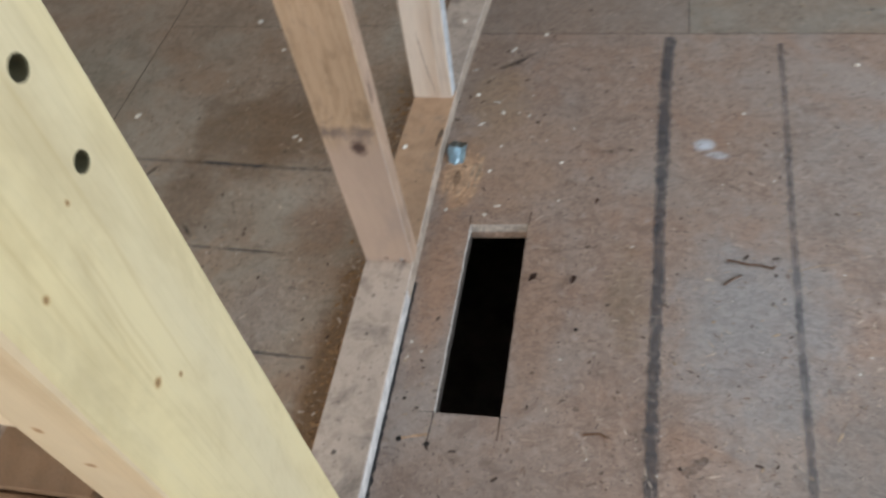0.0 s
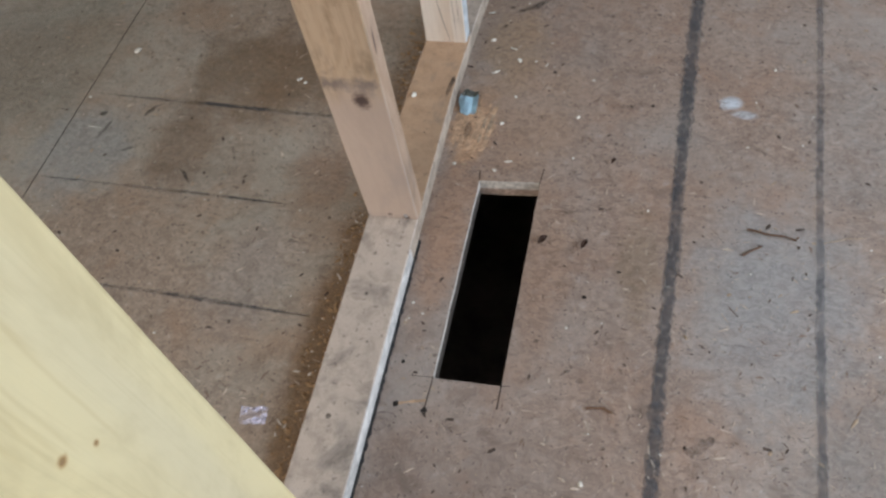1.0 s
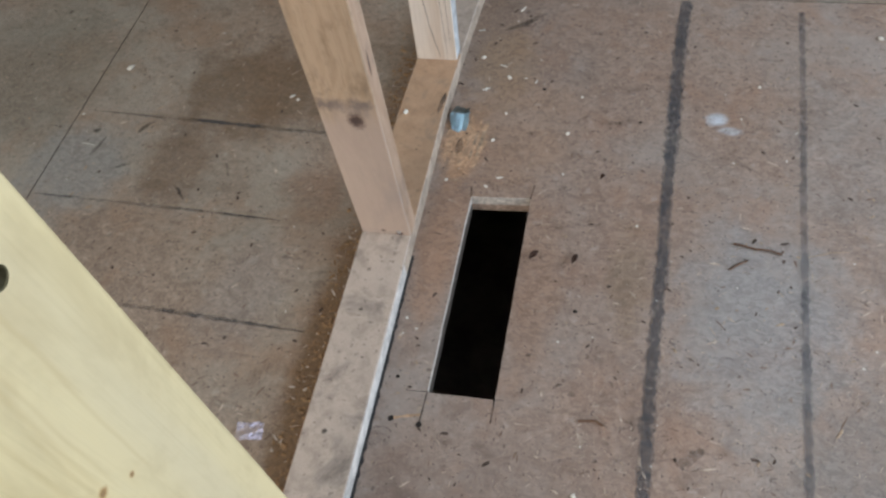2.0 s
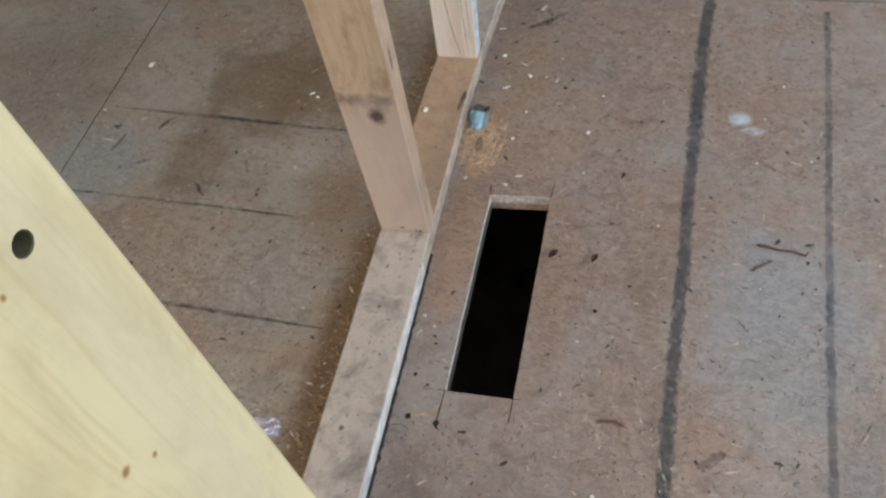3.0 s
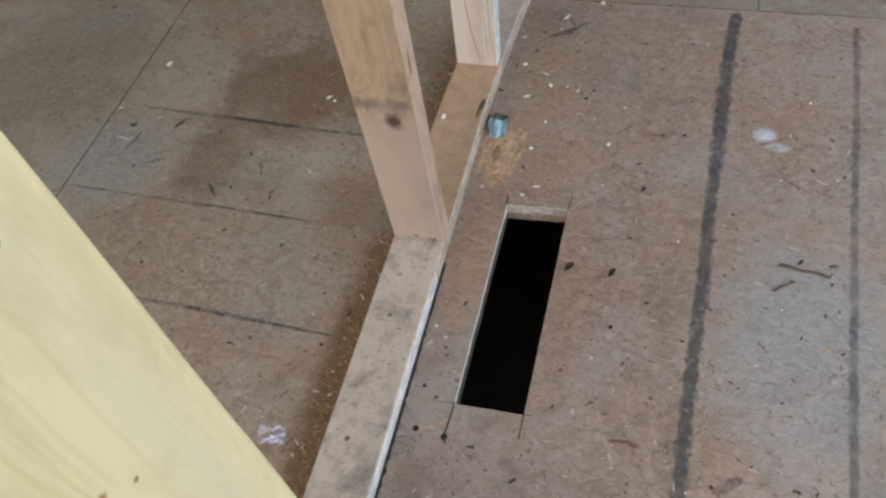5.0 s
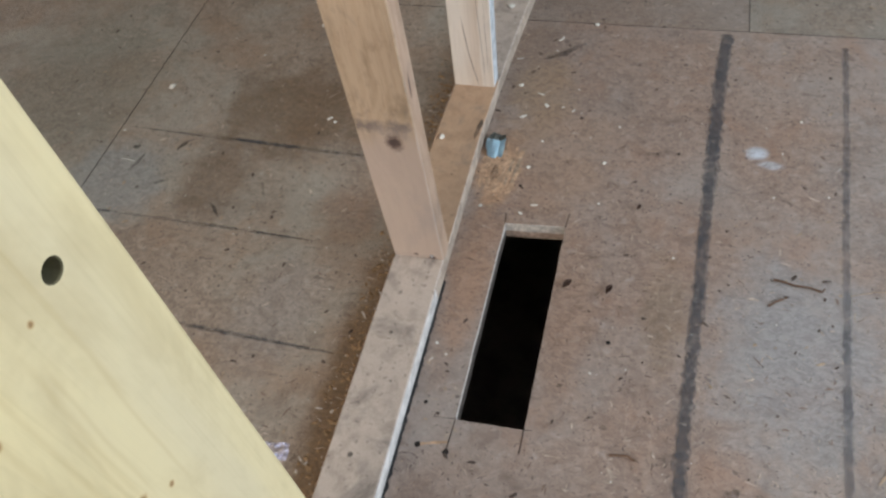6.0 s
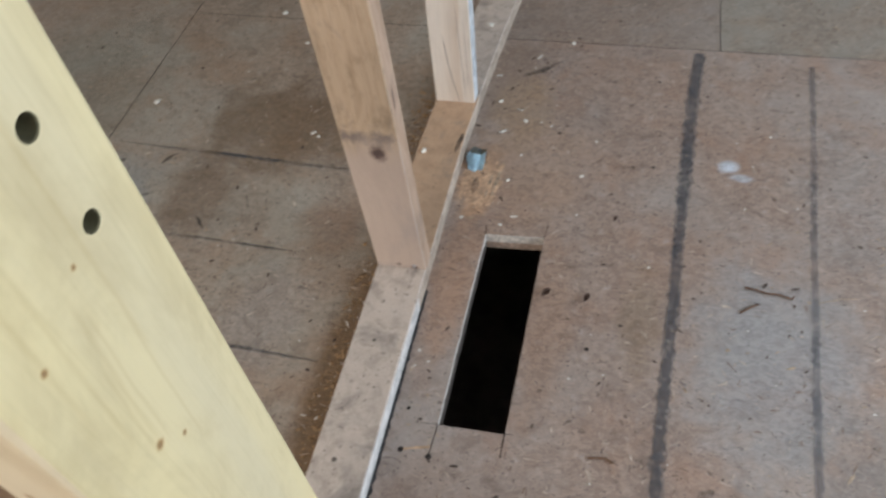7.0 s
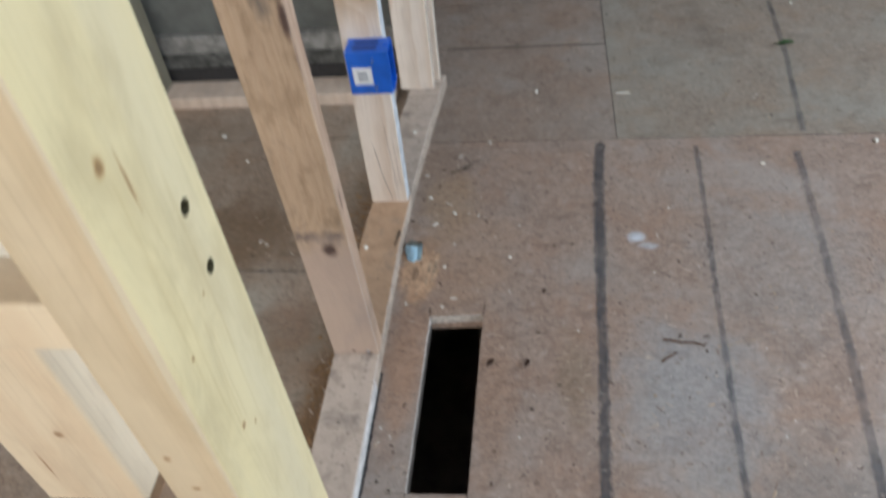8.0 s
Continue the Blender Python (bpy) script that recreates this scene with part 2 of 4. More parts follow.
# patches at (-0.44, 0.39) and along the plate mix brown stain with painted shadow
OSB_TURNED = strand_board("dirty_shaded_strand_board", (0.42, 0.325, 0.247), (0.236, 0.175, 0.129), (0.362, 0.336, 0.28), 1.57,
                          ((-0.44, 0.39, 0.26, 0.20, 0.72, (0.18, 0.108, 0.055)), (-0.56, 0.15, 0.11, 0.15, 0.6, (0.20, 0.125, 0.072)), (-0.22, 0.09, 0.09, 0.10, 0.45, (0.27, 0.165, 0.10)), (-1.05, 0.40, 0.30, 0.40, 0.5, (0.24, 0.225, 0.175)), (-0.115, -0.30, 0.055, 0.42, 0.8, (0.215, 0.125, 0.055)), (-0.12, 0.28, 0.05, 0.30, 0.45, (0.20, 0.125, 0.07)), (-0.22, 0.13, 0.10, 0.07, 0.45, (0.27, 0.16, 0.10)), (-0.78, 0.12, 0.16, 0.17, 0.6, (0.31, 0.315, 0.305)), (-0.30, -0.13, 0.10, 0.16, 0.4, (0.34, 0.30, 0.27))))
OSB_NEXT = strand_board("brown_strand_board", (0.35, 0.265, 0.208), (0.21, 0.150, 0.115), (0.30, 0.265, 0.235))
OSB_FAR = strand_board("grey_strand_board", (0.35, 0.285, 0.225), (0.215, 0.168, 0.130), (0.29, 0.275, 0.235), 1.57)
CUT_EDGE = plain("pale_cut_edge", (0.56, 0.50, 0.44), 0.8, 0.3, 120.0)
LOWER_EDGE = plain("pinkish_lower_edge", (0.40, 0.29, 0.225), 0.8, 0.3, 120.0)
POST_WOOD = lumber("fresh_yellow_pine", (0.65, 0.54, 0.30), (0.49, 0.355, 0.16), 5.0,
                   ((0.019, -0.022, 1.101, 0.0048), (0.019, -0.012, 0.912, 0.0032), (0.019, -0.0005, 0.899, 0.0018), (0.019, 0.005, 1.0015, 0.0015), (0.019, -0.0245, 0.988, 0.0020), (0.019, -0.010, 1.085, 0.0014, 12.0), (-0.002, -0.045, 0.90, 0.004, 0.6), (-0.008, -0.045, 0.93, 0.003)),
                   dirt=0.10, off=(0.16, 0.05, 0), tilt=(0.03, 0.04, 0), blush=(0.53, 0.465, 0.335), contrast=0.72, mottle=0.32, fibres=0.12, relief=0.09, knot_colour=(0.36, 0.20, 0.07),
                   streaks=((-0.0135, 0.905, 1.005, 0.09, 0.0014), (-0.0090, 0.90, 0.995, 0.07, 0.0010), (-0.0175, 0.90, 0.975, 0.10, 0.0012), (-0.0215, 0.92, 1.03, 0.06, 0.0013), (0.0035, 0.88, 0.98, 0.05, 0.0010), (0.0080, 0.94, 1.08, 0.03, 0.0012), (-0.0280, 0.95, 1.10, 0.05, 0.0016), (-0.0060, 1.03, 1.095, -0.07, 0.0012)))
POST_LIT_SIDE = lumber("warm_lit_peach_pine", (0.64, 0.535, 0.37), (0.52, 0.39, 0.225), 9.0, ((-0.002, -0.045, 0.90, 0.004, 0.6), (-0.008, -0.045, 0.93, 0.003)), dirt=0.08, contrast=0.3, mottle=0.22, fibres=0.15, relief=0.12, knot_colour=(0.36, 0.20, 0.08))
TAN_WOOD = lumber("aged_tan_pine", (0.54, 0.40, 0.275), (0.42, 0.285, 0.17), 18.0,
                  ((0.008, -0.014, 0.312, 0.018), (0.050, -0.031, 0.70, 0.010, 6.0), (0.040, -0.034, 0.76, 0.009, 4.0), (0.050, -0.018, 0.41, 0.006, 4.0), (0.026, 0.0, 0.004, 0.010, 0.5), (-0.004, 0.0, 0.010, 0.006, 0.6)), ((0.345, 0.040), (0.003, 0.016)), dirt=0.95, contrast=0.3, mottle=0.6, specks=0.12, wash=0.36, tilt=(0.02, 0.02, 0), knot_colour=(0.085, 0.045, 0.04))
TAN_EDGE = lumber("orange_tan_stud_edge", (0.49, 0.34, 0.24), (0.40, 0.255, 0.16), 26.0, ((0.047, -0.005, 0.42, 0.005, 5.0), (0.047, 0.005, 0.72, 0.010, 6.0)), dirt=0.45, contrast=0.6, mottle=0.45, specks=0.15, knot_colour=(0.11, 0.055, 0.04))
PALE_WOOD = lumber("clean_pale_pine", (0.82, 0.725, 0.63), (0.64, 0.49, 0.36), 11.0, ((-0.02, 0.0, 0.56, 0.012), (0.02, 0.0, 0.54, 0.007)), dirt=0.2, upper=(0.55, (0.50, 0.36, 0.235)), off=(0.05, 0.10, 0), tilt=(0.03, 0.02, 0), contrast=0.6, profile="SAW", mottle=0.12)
PLATE_WOOD = lumber("trodden_grey_pine", (0.535, 0.445, 0.372), (0.44, 0.35, 0.28), 8.0, dirt=0.85, rough=0.65, contrast=0.15, mottle=0.6, specks=0.5)
PLATE_WARM = lumber("clean_tan_plate", (0.49, 0.325, 0.205), (0.42, 0.25, 0.145), 8.0, dirt=0.75, rough=0.65, contrast=0.15, mottle=0.4, specks=0.35)
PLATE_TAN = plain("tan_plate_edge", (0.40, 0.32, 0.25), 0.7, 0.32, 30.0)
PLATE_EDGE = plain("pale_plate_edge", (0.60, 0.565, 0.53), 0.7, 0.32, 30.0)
END_EDGE = plain("tan_end_stud_edge", (0.50, 0.42, 0.34), 0.75, 0.25, 40.0)
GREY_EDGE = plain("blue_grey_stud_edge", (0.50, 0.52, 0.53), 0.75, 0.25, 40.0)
BLOCK_WOOD = lumber("pinkish_block_pine", (0.64, 0.52, 0.42), (0.55, 0.41, 0.30), 8.0, ((0.02, -0.019, 0.06, 0.006),), dirt=0.12, contrast=0.35)
FRAME_WOOD = lumber("clean_peach_pine", (0.75, 0.635, 0.465), (0.65, 0.475, 0.305), 7.0, ((0.012, -0.018, 0.10, 0.005), (-0.02, -0.018, 0.055, 0.0016, 12.0)), dirt=0.10, contrast=0.3, mottle=0.22, fibres=0.18, relief=0.12, knot_colour=(0.34, 0.18, 0.08))
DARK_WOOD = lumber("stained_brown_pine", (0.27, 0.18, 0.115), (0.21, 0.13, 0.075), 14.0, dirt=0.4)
OLIVE_WOOD = lumber("olive_shadowed_pine", (0.20, 0.175, 0.12), (0.15, 0.125, 0.085), 14.0, dirt=0.5)
# bore walls coloured dark, for the shade inside the drilled holes
BORE_SHADE = plain("shaded_bore_wood", (0.13, 0.115, 0.06), 0.9, 0.2, 200.0)
BLUE_PLASTIC = plain("blue_moulded_plastic", (0.012, 0.125, 0.62), 0.40, 0.12, 30.0, 0.05)
DARK_BLUE = plain("shaded_blue_plastic", (0.008, 0.05, 0.25), 0.5, 0.12, 30.0, 0.05)
PAPER = plain("white_label_paper", (0.78, 0.80, 0.82), 0.7, 0.05)
PRINT = plain("grey_label_print", (0.22, 0.24, 0.28), 0.8, 0.1)
STEEL = plain("zinc_nail_steel", (0.42, 0.42, 0.43), 0.35, 0.15, 60.0, 0.1, Metallic=0.9)
INK = worn_ink("grey_ink", (0.066, 0.071, 0.082), 0.37)
INK_THIN = worn_ink("faded_grey_ink", (0.078, 0.083, 0.096), 0.20, 0.25)
INK_RUBBED = worn_ink("rubbed_grey_ink", (0.07, 0.073, 0.08), 0.26, 0.6)
SMUT = worn_ink("dark_smudge", (0.05, 0.04, 0.034), 0.42, 0.3)
SMUT_DENSE = worn_ink("dark_dent", (0.06, 0.048, 0.04), 0.6)
CRACK = worn_ink("brown_grain_line", (0.20, 0.11, 0.06), 0.6)
SHEET_EDGE = plain("dark_joint_and_hole_shade", (0.06, 0.045, 0.035), 0.9, 0.3, 120.0)
SCRATCH = plain("saw_slit_black", (0.02, 0.015, 0.012), 0.9)
TORN = plain("raw_torn_strands", (0.52, 0.345, 0.22), 0.85, 0.30, 60.0, 0.6)
CRUMB = plain("white_gypsum_crumb", (0.72, 0.68, 0.60), 0.8, 0.15)
TAN_CHIP = plain("tan_wood_chip", (0.37, 0.275, 0.19), 0.8, 0.35, 90.0)
RUSTY_DUST = plain("orange_sawdust", (0.30, 0.19, 0.10), 0.9, 0.45, 120.0)
BARK = plain("brown_twig_bark", (0.13, 0.07, 0.04), 0.85, 0.35, 120.0)
DARK_CHIP = plain("dark_wood_chip", (0.075, 0.052, 0.04), 0.85, 0.4, 120.0)
PALE_STRAND = plain("pale_lifted_strand", (0.46, 0.37, 0.295), 0.7, 0.3, 60.0)
DULL_STRAND = plain("brown_lifted_strand", (0.20, 0.14, 0.105), 0.75, 0.35, 60.0)
LEAF = plain("dry_leaf", (0.09, 0.045, 0.028), 0.7, 0.3, 90.0)
GREEN = plain("green_leaf_scrap", (0.07, 0.16, 0.045), 0.6, 0.3)
TAR_AND_GAP_SHADE = plain("black_sealant_and_gap_shade", (0.022, 0.021, 0.022), 0.6, 0.3, 120.0)
# pale blue raised to hold the lump's bright highlight
FOIL = plain("pale_blue_lit_plaster", (0.56, 0.78, 0.92), 0.3, 0.14, 70.0, 0.4)
GREY_SHEET = plain("grey_sheathing", (0.115, 0.12, 0.11), 0.75, 0.2, 14.0)
GREY_MOTTLE = plain("mottled_grey_strip", (0.085, 0.085, 0.078), 0.8, 0.7, 38.0)
GREY_BAND = plain("grey_ledger_board", (0.22, 0.215, 0.20), 0.75, 0.35, 30.0)
PLASTER = plain("pale_closing_wall", (0.74, 0.72, 0.69), 0.85, 0.06, 6.0)
SOIL = plain("dry_soil", (0.19, 0.165, 0.14), 0.95, 0.3, 12.0)
film_nodes = Nodes("clear_plastic_film")
film_nodes.put(film_nodes.bsdf.inputs["Alpha"], film_nodes.step(film_nodes.noise(film_nodes.coord, 60.0, 3.0), 0.38, 0.72, 0.05, 0.6))
CLEAR = film_nodes.finish((0.62, 0.60, 0.74), 0.12, film_nodes.noise(film_nodes.coord, 90.0), 0.4, 0.002)
CHIP_GREY = plain("grey_plaster_skin", (0.17, 0.18, 0.16), 0.6, 0.3, 90.0)


# ---- building helpers ----
def thing(name, x, y, z, label, category, group="", kind=""):
    ob = new(name)
    ob.location = (x, y, z)
    return tagged(ob, label, category, group, kind)


def part(name, bm, material, parent=None, label=""):
    me = bpy.data.meshes.new(name)
    bm.normal_update()
    bm.to_mesh(me)
    bm.free()
    for m in material if isinstance(material, (list, tuple)) else (material,):
        me.materials.append(m)
    ob = new(name, me)
    if parent is not None:
        ob.parent = parent
    return tagged(ob, label)


def box(bm, x0, y0, z0, x1, y1, z1, bevel=0.0):
    vs = [bm.verts.new((x, y, z)) for x in (x0, x1) for y in (y0, y1) for z in (z0, z1)]
    fs = [bm.faces.new([vs[i] for i in q]) for q in ((0, 1, 3, 2), (4, 6, 7, 5), (0, 4, 5, 1), (2, 3, 7, 6), (0, 2, 6, 4), (1, 5, 7, 3))]
    if bevel:
        es = list({e for f in fs for e in f.edges})
        bmesh.ops.bevel(bm, geom=es, offset=bevel, segments=2, affect="EDGES", profile=0.5)
    return bm


def timber(wx, wy, length, seed=0, rings=24, ease=0.003, wane=0.0, wave=0.0006, bores=(), keep=None):
    """A sawn stick along z from 0 to length, centred on the axis, with eased, slightly uneven arrises.
    bores: holes (y, z, radius) into its +x face."""
    bm = bmesh.new()
    zs = sorted({round(length * i / rings, 5) for i in range(rings + 1)} | {round(z + s * 0.012, 5) for _, z, _ in bores for s in (-1, 1)})
    zs = [z for z in zs if not any(abs(z - b[1]) < 0.0115 for b in bores)]
    loops = []
    for z in zs:
        ring = []
        for k, (sx, sy) in enumerate(((1, 1), (-1, 1), (-1, -1), (1, -1))):
            r = ease + wane * max(0.0, noise.noise((seed * 3.1 + k * 5.3, z * 9, 0.5))) * (1 if k == 3 else 0.3)
            dx = wave * noise.noise((seed, k * 2.0, z * 3))
            dy = wave * noise.noise((seed + 9, k * 2.0, z * 3))
            cx, cy = sx * (wx / 2 - r), sy * (wy / 2 - r)
            start = (0, 90, 180, 270)[k]
            for j in range(4):
                a = radians(start + 30 * j)
                ring.append(bm.verts.new((cx + r * math.cos(a) + dx, cy + r * math.sin(a) + dy, z)))
        loops.append(ring)
    for i in range(len(loops) - 1):
        for j in range(16):
            q = (loops[i][j], loops[i][(j + 1) % 16], loops[i + 1][(j + 1) % 16], loops[i + 1][j])
            hole = next((b for b in bores if zs[i] < b[1] < zs[i + 1]), None) if j == 15 else None
            if hole is None:
                bm.faces.new(q)
                continue
            y, z, r = hole
            x = q[0].co.x
            rims = [[bm.verts.new((x - d, y + r * s * math.cos(6.2832 * m / 20), z + r * s * math.sin(6.2832 * m / 20))) for m in range(20)]
                    for d, s in ((0.0, 1.08), (0.0006, 1.0), (0.030, 0.97))]
            outer = [bm.edges.get((q[m], q[(m + 1) % 4])) or bm.edges.new((q[m], q[(m + 1) % 4])) for m in range(4)]
            inner = [bm.edges.new((rims[0][m], rims[0][(m + 1) % 20])) for m in range(20)]
            bmesh.ops.triangle_fill(bm, edges=outer + inner, use_beauty=True)
            for a, b in zip(rims, rims[1:]):
                for m in range(20):
                    bm.faces.new((a[m], a[(m + 1) % 20], b[(m + 1) % 20], b[m])).material_index = 1
            bm.faces.new(rims[2]).material_index = 1
    bm.faces.new(loops[0][::-1])
    bm.faces.new(loops[-1])
    bmesh.ops.recalc_face_normals(bm, faces=bm.faces)
    for f in bm.faces:
        f.smooth = False
    return bm


def strip(points, half, seed=0, jag=0.0, z=0.0, step=0.012, taper=False):
    """A flat stripe along a polyline with ragged sides."""
    bm = bmesh.new()
    last = None
    whole = sum(math.dist(a, b) for a, b in zip(points, points[1:]))
    gone = 0.0
    for (xa, ya), (xb, yb) in zip(points, points[1:]):
        length = math.hypot(xb - xa, yb - ya)
        count = max(1, int(length / step))
        nx, ny = -(yb - ya) / length, (xb - xa) / length
        for i in range(count + 1):
            s = i / count
            x, y = xa + (xb - xa) * s, ya + (yb - ya) * s
            k = math.sqrt(max(0.02, math.sin(math.pi * min(1.0, (gone + length * s) / whole)))) if taper else 1.0
            l = k * half * (1 + jag * noise.noise((x * 90, y * 90, seed)))
            r = k * half * (1 + jag * noise.noise((x * 90, y * 90, seed + 7.0)))
            pair = (bm.verts.new((x + nx * l, y + ny * l, z)), bm.verts.new((x - nx * r, y - ny * r, z)))
            if last:
                bm.faces.new((last[0], last[1], pair[1], pair[0]))
            last = pair
        gone += length
    bmesh.ops.recalc_face_normals(bm, faces=bm.faces)
    return bm


def disc(x, y, r, z, seed):
    bm = bmesh.new()
    vs = [bm.verts.new((x + r * (1 + 0.3 * noise.noise((math.cos(a), math.sin(a), seed))) * math.cos(a), y + r * (1 + 0.3 * noise.noise((math.cos(a), math.sin(a), seed + 4))) * math.sin(a), z))
          for a in (6.2832 * i / 14 for i in range(14))]
    bm.faces.new(vs)
    return bm


def blob(bm, x, y, z, rx, ry, rz, seed, rough=0.35, turn=0.0, level=1):
    """An uneven lump."""
    made = bmesh.ops.create_icosphere(bm, subdivisions=level, radius=1.0)["verts"]
    c, s = math.cos(turn), math.sin(turn)
    for v in made:
        k = 1 + rough * noise.noise(v.co * 1.7 + Vector((seed * 1.37, seed * 0.71, 3.0)))
        a, b = v.co.x * rx * k, v.co.y * ry * k
        v.co = Vector((x + a * c - b * s, y + a * s + b * c, z + v.co.z * rz * k))


# ---- closing structure: walls and ceiling added out of view to bounce light ----
def panel_wall(name, x0, y0, z0, x1, y1, z1, label, hole=None, material=None):
    """A wall slab along x or y, with one opening (from, to, sill, head) through it."""
    bm = bmesh.new()
    along_y = (y1 - y0) > (x1 - x0)
    a0, a1 = (y0, y1) if along_y else (x0, x1)
    bits = [(a0, a1, z0, z1)] if hole is None else [(a0, hole[0], z0, z1), (hole[1], a1, z0, z1), (hole[0], hole[1], z0, hole[2]), (hole[0], hole[1], hole[3], z1)]
    for p, q, lo, hi in bits:
        box(bm, *((x0, p, lo, x1, q, hi) if along_y else (p, y0, lo, q, y1, hi)))
    return tagged(part(name, bm, material or PLASTER), label, "wall", "", "structure")


TOP = 2.45
panel_wall("wall_east", 3.70, -3.6, -0.03, 3.85, 4.0, TOP, "plain added wall out of view, with a window opening", (-1.60, 1.0, 0.95, 2.40))
panel_wall("wall_south", -3.0, -3.75, -0.03, 3.85, -3.6, TOP, "plain added wall out of view, with a window opening", (-2.10, 0.20, 0.95, 2.35))
panel_wall("wall_west", -3.15, -3.75, -0.03, -3.0, 4.0, TOP, "plain added wall out of view")
panel_wall("wall_north", -3.15, 4.0, -0.03, 3.85, 4.15, TOP, "plain added wall out of view")
bm = box(bmesh.new(), -3.15, -3.75, TOP, 3.85, 4.15, TOP + 0.1)
tagged(part("ceiling", bm, PLASTER), "plain added ceiling out of view", "ceiling", "", "structure")
bm = box(bmesh.new(), -3.15, -3.75, -0.75, 3.85, 4.15, -0.043)
bmesh.ops.delete(bm, geom=[f for f in bm.faces if abs(f.calc_center_median().z + 0.043) < 1e-4], context="FACES")
bmesh.ops.solidify(bm, geom=list(bm.faces), thickness=0.1)
tagged(part("crawl_space", bm, SOIL), "dark crawl space of bare soil below the floor", "crawl space", "", "structure")

# ---- floor of strand-board sheets ----
THICK = 0.042
floor = tagged(new("floor"), "worn strand-board subfloor with grey ink lines and debris", "floor", "", "structure")
HOLE = ((0.0865, 0.133), (0.0835, -0.2855), (0.1965, -0.2835), (0.2025, 0.1405))


def sheet(corners, material, hole=None):
    """One floor sheet from its corners (anticlockwise), with an optional cut-out."""
    bm = bmesh.new()
    top = [bm.verts.new((x, y, 0)) for x, y in corners]
    if hole is None:
        bm.faces.new(top)
        rims = [top]
    else:
        cut = []
        for (xa, ya), (xb, yb) in zip(hole, hole[1:] + hole[:1]):
            for k in range(12):
                s = k / 12
                w = 0.0012 * noise.noise((xa * 40 + s * 9, ya * 40, 2.0)) if k else 0.0
                cut.append(bm.verts.new((xa + (xb - xa) * s + w, ya + (yb - ya) * s + w, 0)))
        es = [bm.edges.new((l[i], l[(i + 1) % len(l)])) for l in (top, cut) for i in range(len(l))]
        bmesh.ops.triangle_fill(bm, edges=es, use_beauty=True)
        rims = [top, cut]
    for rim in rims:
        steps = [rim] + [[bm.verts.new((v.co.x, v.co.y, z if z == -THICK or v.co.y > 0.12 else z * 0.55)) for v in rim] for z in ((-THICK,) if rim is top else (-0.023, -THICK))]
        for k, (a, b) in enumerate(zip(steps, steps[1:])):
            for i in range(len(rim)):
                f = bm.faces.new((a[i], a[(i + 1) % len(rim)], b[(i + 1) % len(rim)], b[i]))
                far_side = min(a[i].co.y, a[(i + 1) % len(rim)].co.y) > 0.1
                # lower cut-out walls, save the far one, painted near-black as shade in the hole
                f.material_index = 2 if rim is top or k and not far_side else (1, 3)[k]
    bmesh.ops.recalc_face_normals(bm, faces=bm.faces)
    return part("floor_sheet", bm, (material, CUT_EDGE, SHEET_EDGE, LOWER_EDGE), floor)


G = 0.0010
def quad(x0, y0, x1, y1):
    return ((x0 + G, y0 + G), (x1 - G, y0 + G), (x1 - G, y1 - G), (x0 + G, y1 - G))


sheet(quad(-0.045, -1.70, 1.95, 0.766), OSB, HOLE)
sheet(quad(-0.853, -1.70, -0.045, 0.800), OSB_TURNED)
sheet(quad(-0.045, 0.766, 0.533, 1.270), OSB_NEXT)
sheet(quad(0.533, 0.766, 1.95, 1.98), OSB_FAR)
sheet(quad(-0.045, 1.270, 0.533, 1.569), OSB_NEXT)
sheet(quad(-0.045, 1.569, 0.533, 1.98), OSB_NEXT)
sheet(quad(-0.853, 0.800, -0.045, 1.98), OSB_TURNED)
sheet(quad(-3.00, -1.70, -0.853, 1.98), OSB_TURNED)
sheet(quad(-3.00, 1.98, 3.70, 4.00), OSB_FAR)
sheet(quad(1.95, -1.70, 3.70, 1.98), OSB)
sheet(quad(-3.00, -3.60, 3.70, -1.70), OSB)

# ink lines along the sheets
INKS = (((0.486, 0.752), (0.474, 0.60), (0.468, 0.435), (0.461, 0.28)), 0.0132, INK), (((0.461, 0.28), (0.4555, 0.14), (0.4535, 0.018), (0.4475, -0.09)), 0.0108, INK), \
    (((0.4475, -0.09), (0.442, -0.22), (0.4395, -0.34), (0.437, -0.42), (0.428, -0.75)), 0.0102, INK), \
    (((0.7325, 0.728), (0.7185, 0.46), (0.701, 0.18), (0.6885, -0.06), (0.6775, -0.29), (0.668, -0.50)), 0.0068, INK_THIN), \
    (((0.978, 0.697), (0.965, 0.477), (0.937, 0.10), (0.905, -0.23), (0.895, -0.35)), 0.0095, INK_THIN), (((1.074, 1.52), (1.055, 1.18), (1.014, 0.780)), 0.0085, INK_THIN), \
    (((-0.834, 0.290), (-0.647, 0.282), (-0.535, 0.281), (-0.383, 0.273), (-0.12, 0.268)), 0.0055, INK_RUBBED), (((-0.858, 0.042), (-0.60, 0.039), (-0.468, 0.037), (-0.270, 0.032)), 0.0042, INK_RUBBED), \
    (((-0.64, -0.194), (-0.446, -0.195), (-0.30, -0.199), (-0.158, -0.204)), 0.0048, INK_RUBBED)
for k, (line, half, ink) in enumerate(INKS):
    part("ink_stripe", strip(line, half * 1.10, k * 3.0, 0.55, 0.0005, 0.004, ink is INK_RUBBED), ink, floor, "worn grey ink stripe")
    part("ink_stripe", strip(line, half * 0.78, k * 3.0 + 1.0, 0.8, 0.0008, 0.004, ink is INK_RUBBED), ink, floor, "worn grey ink stripe")
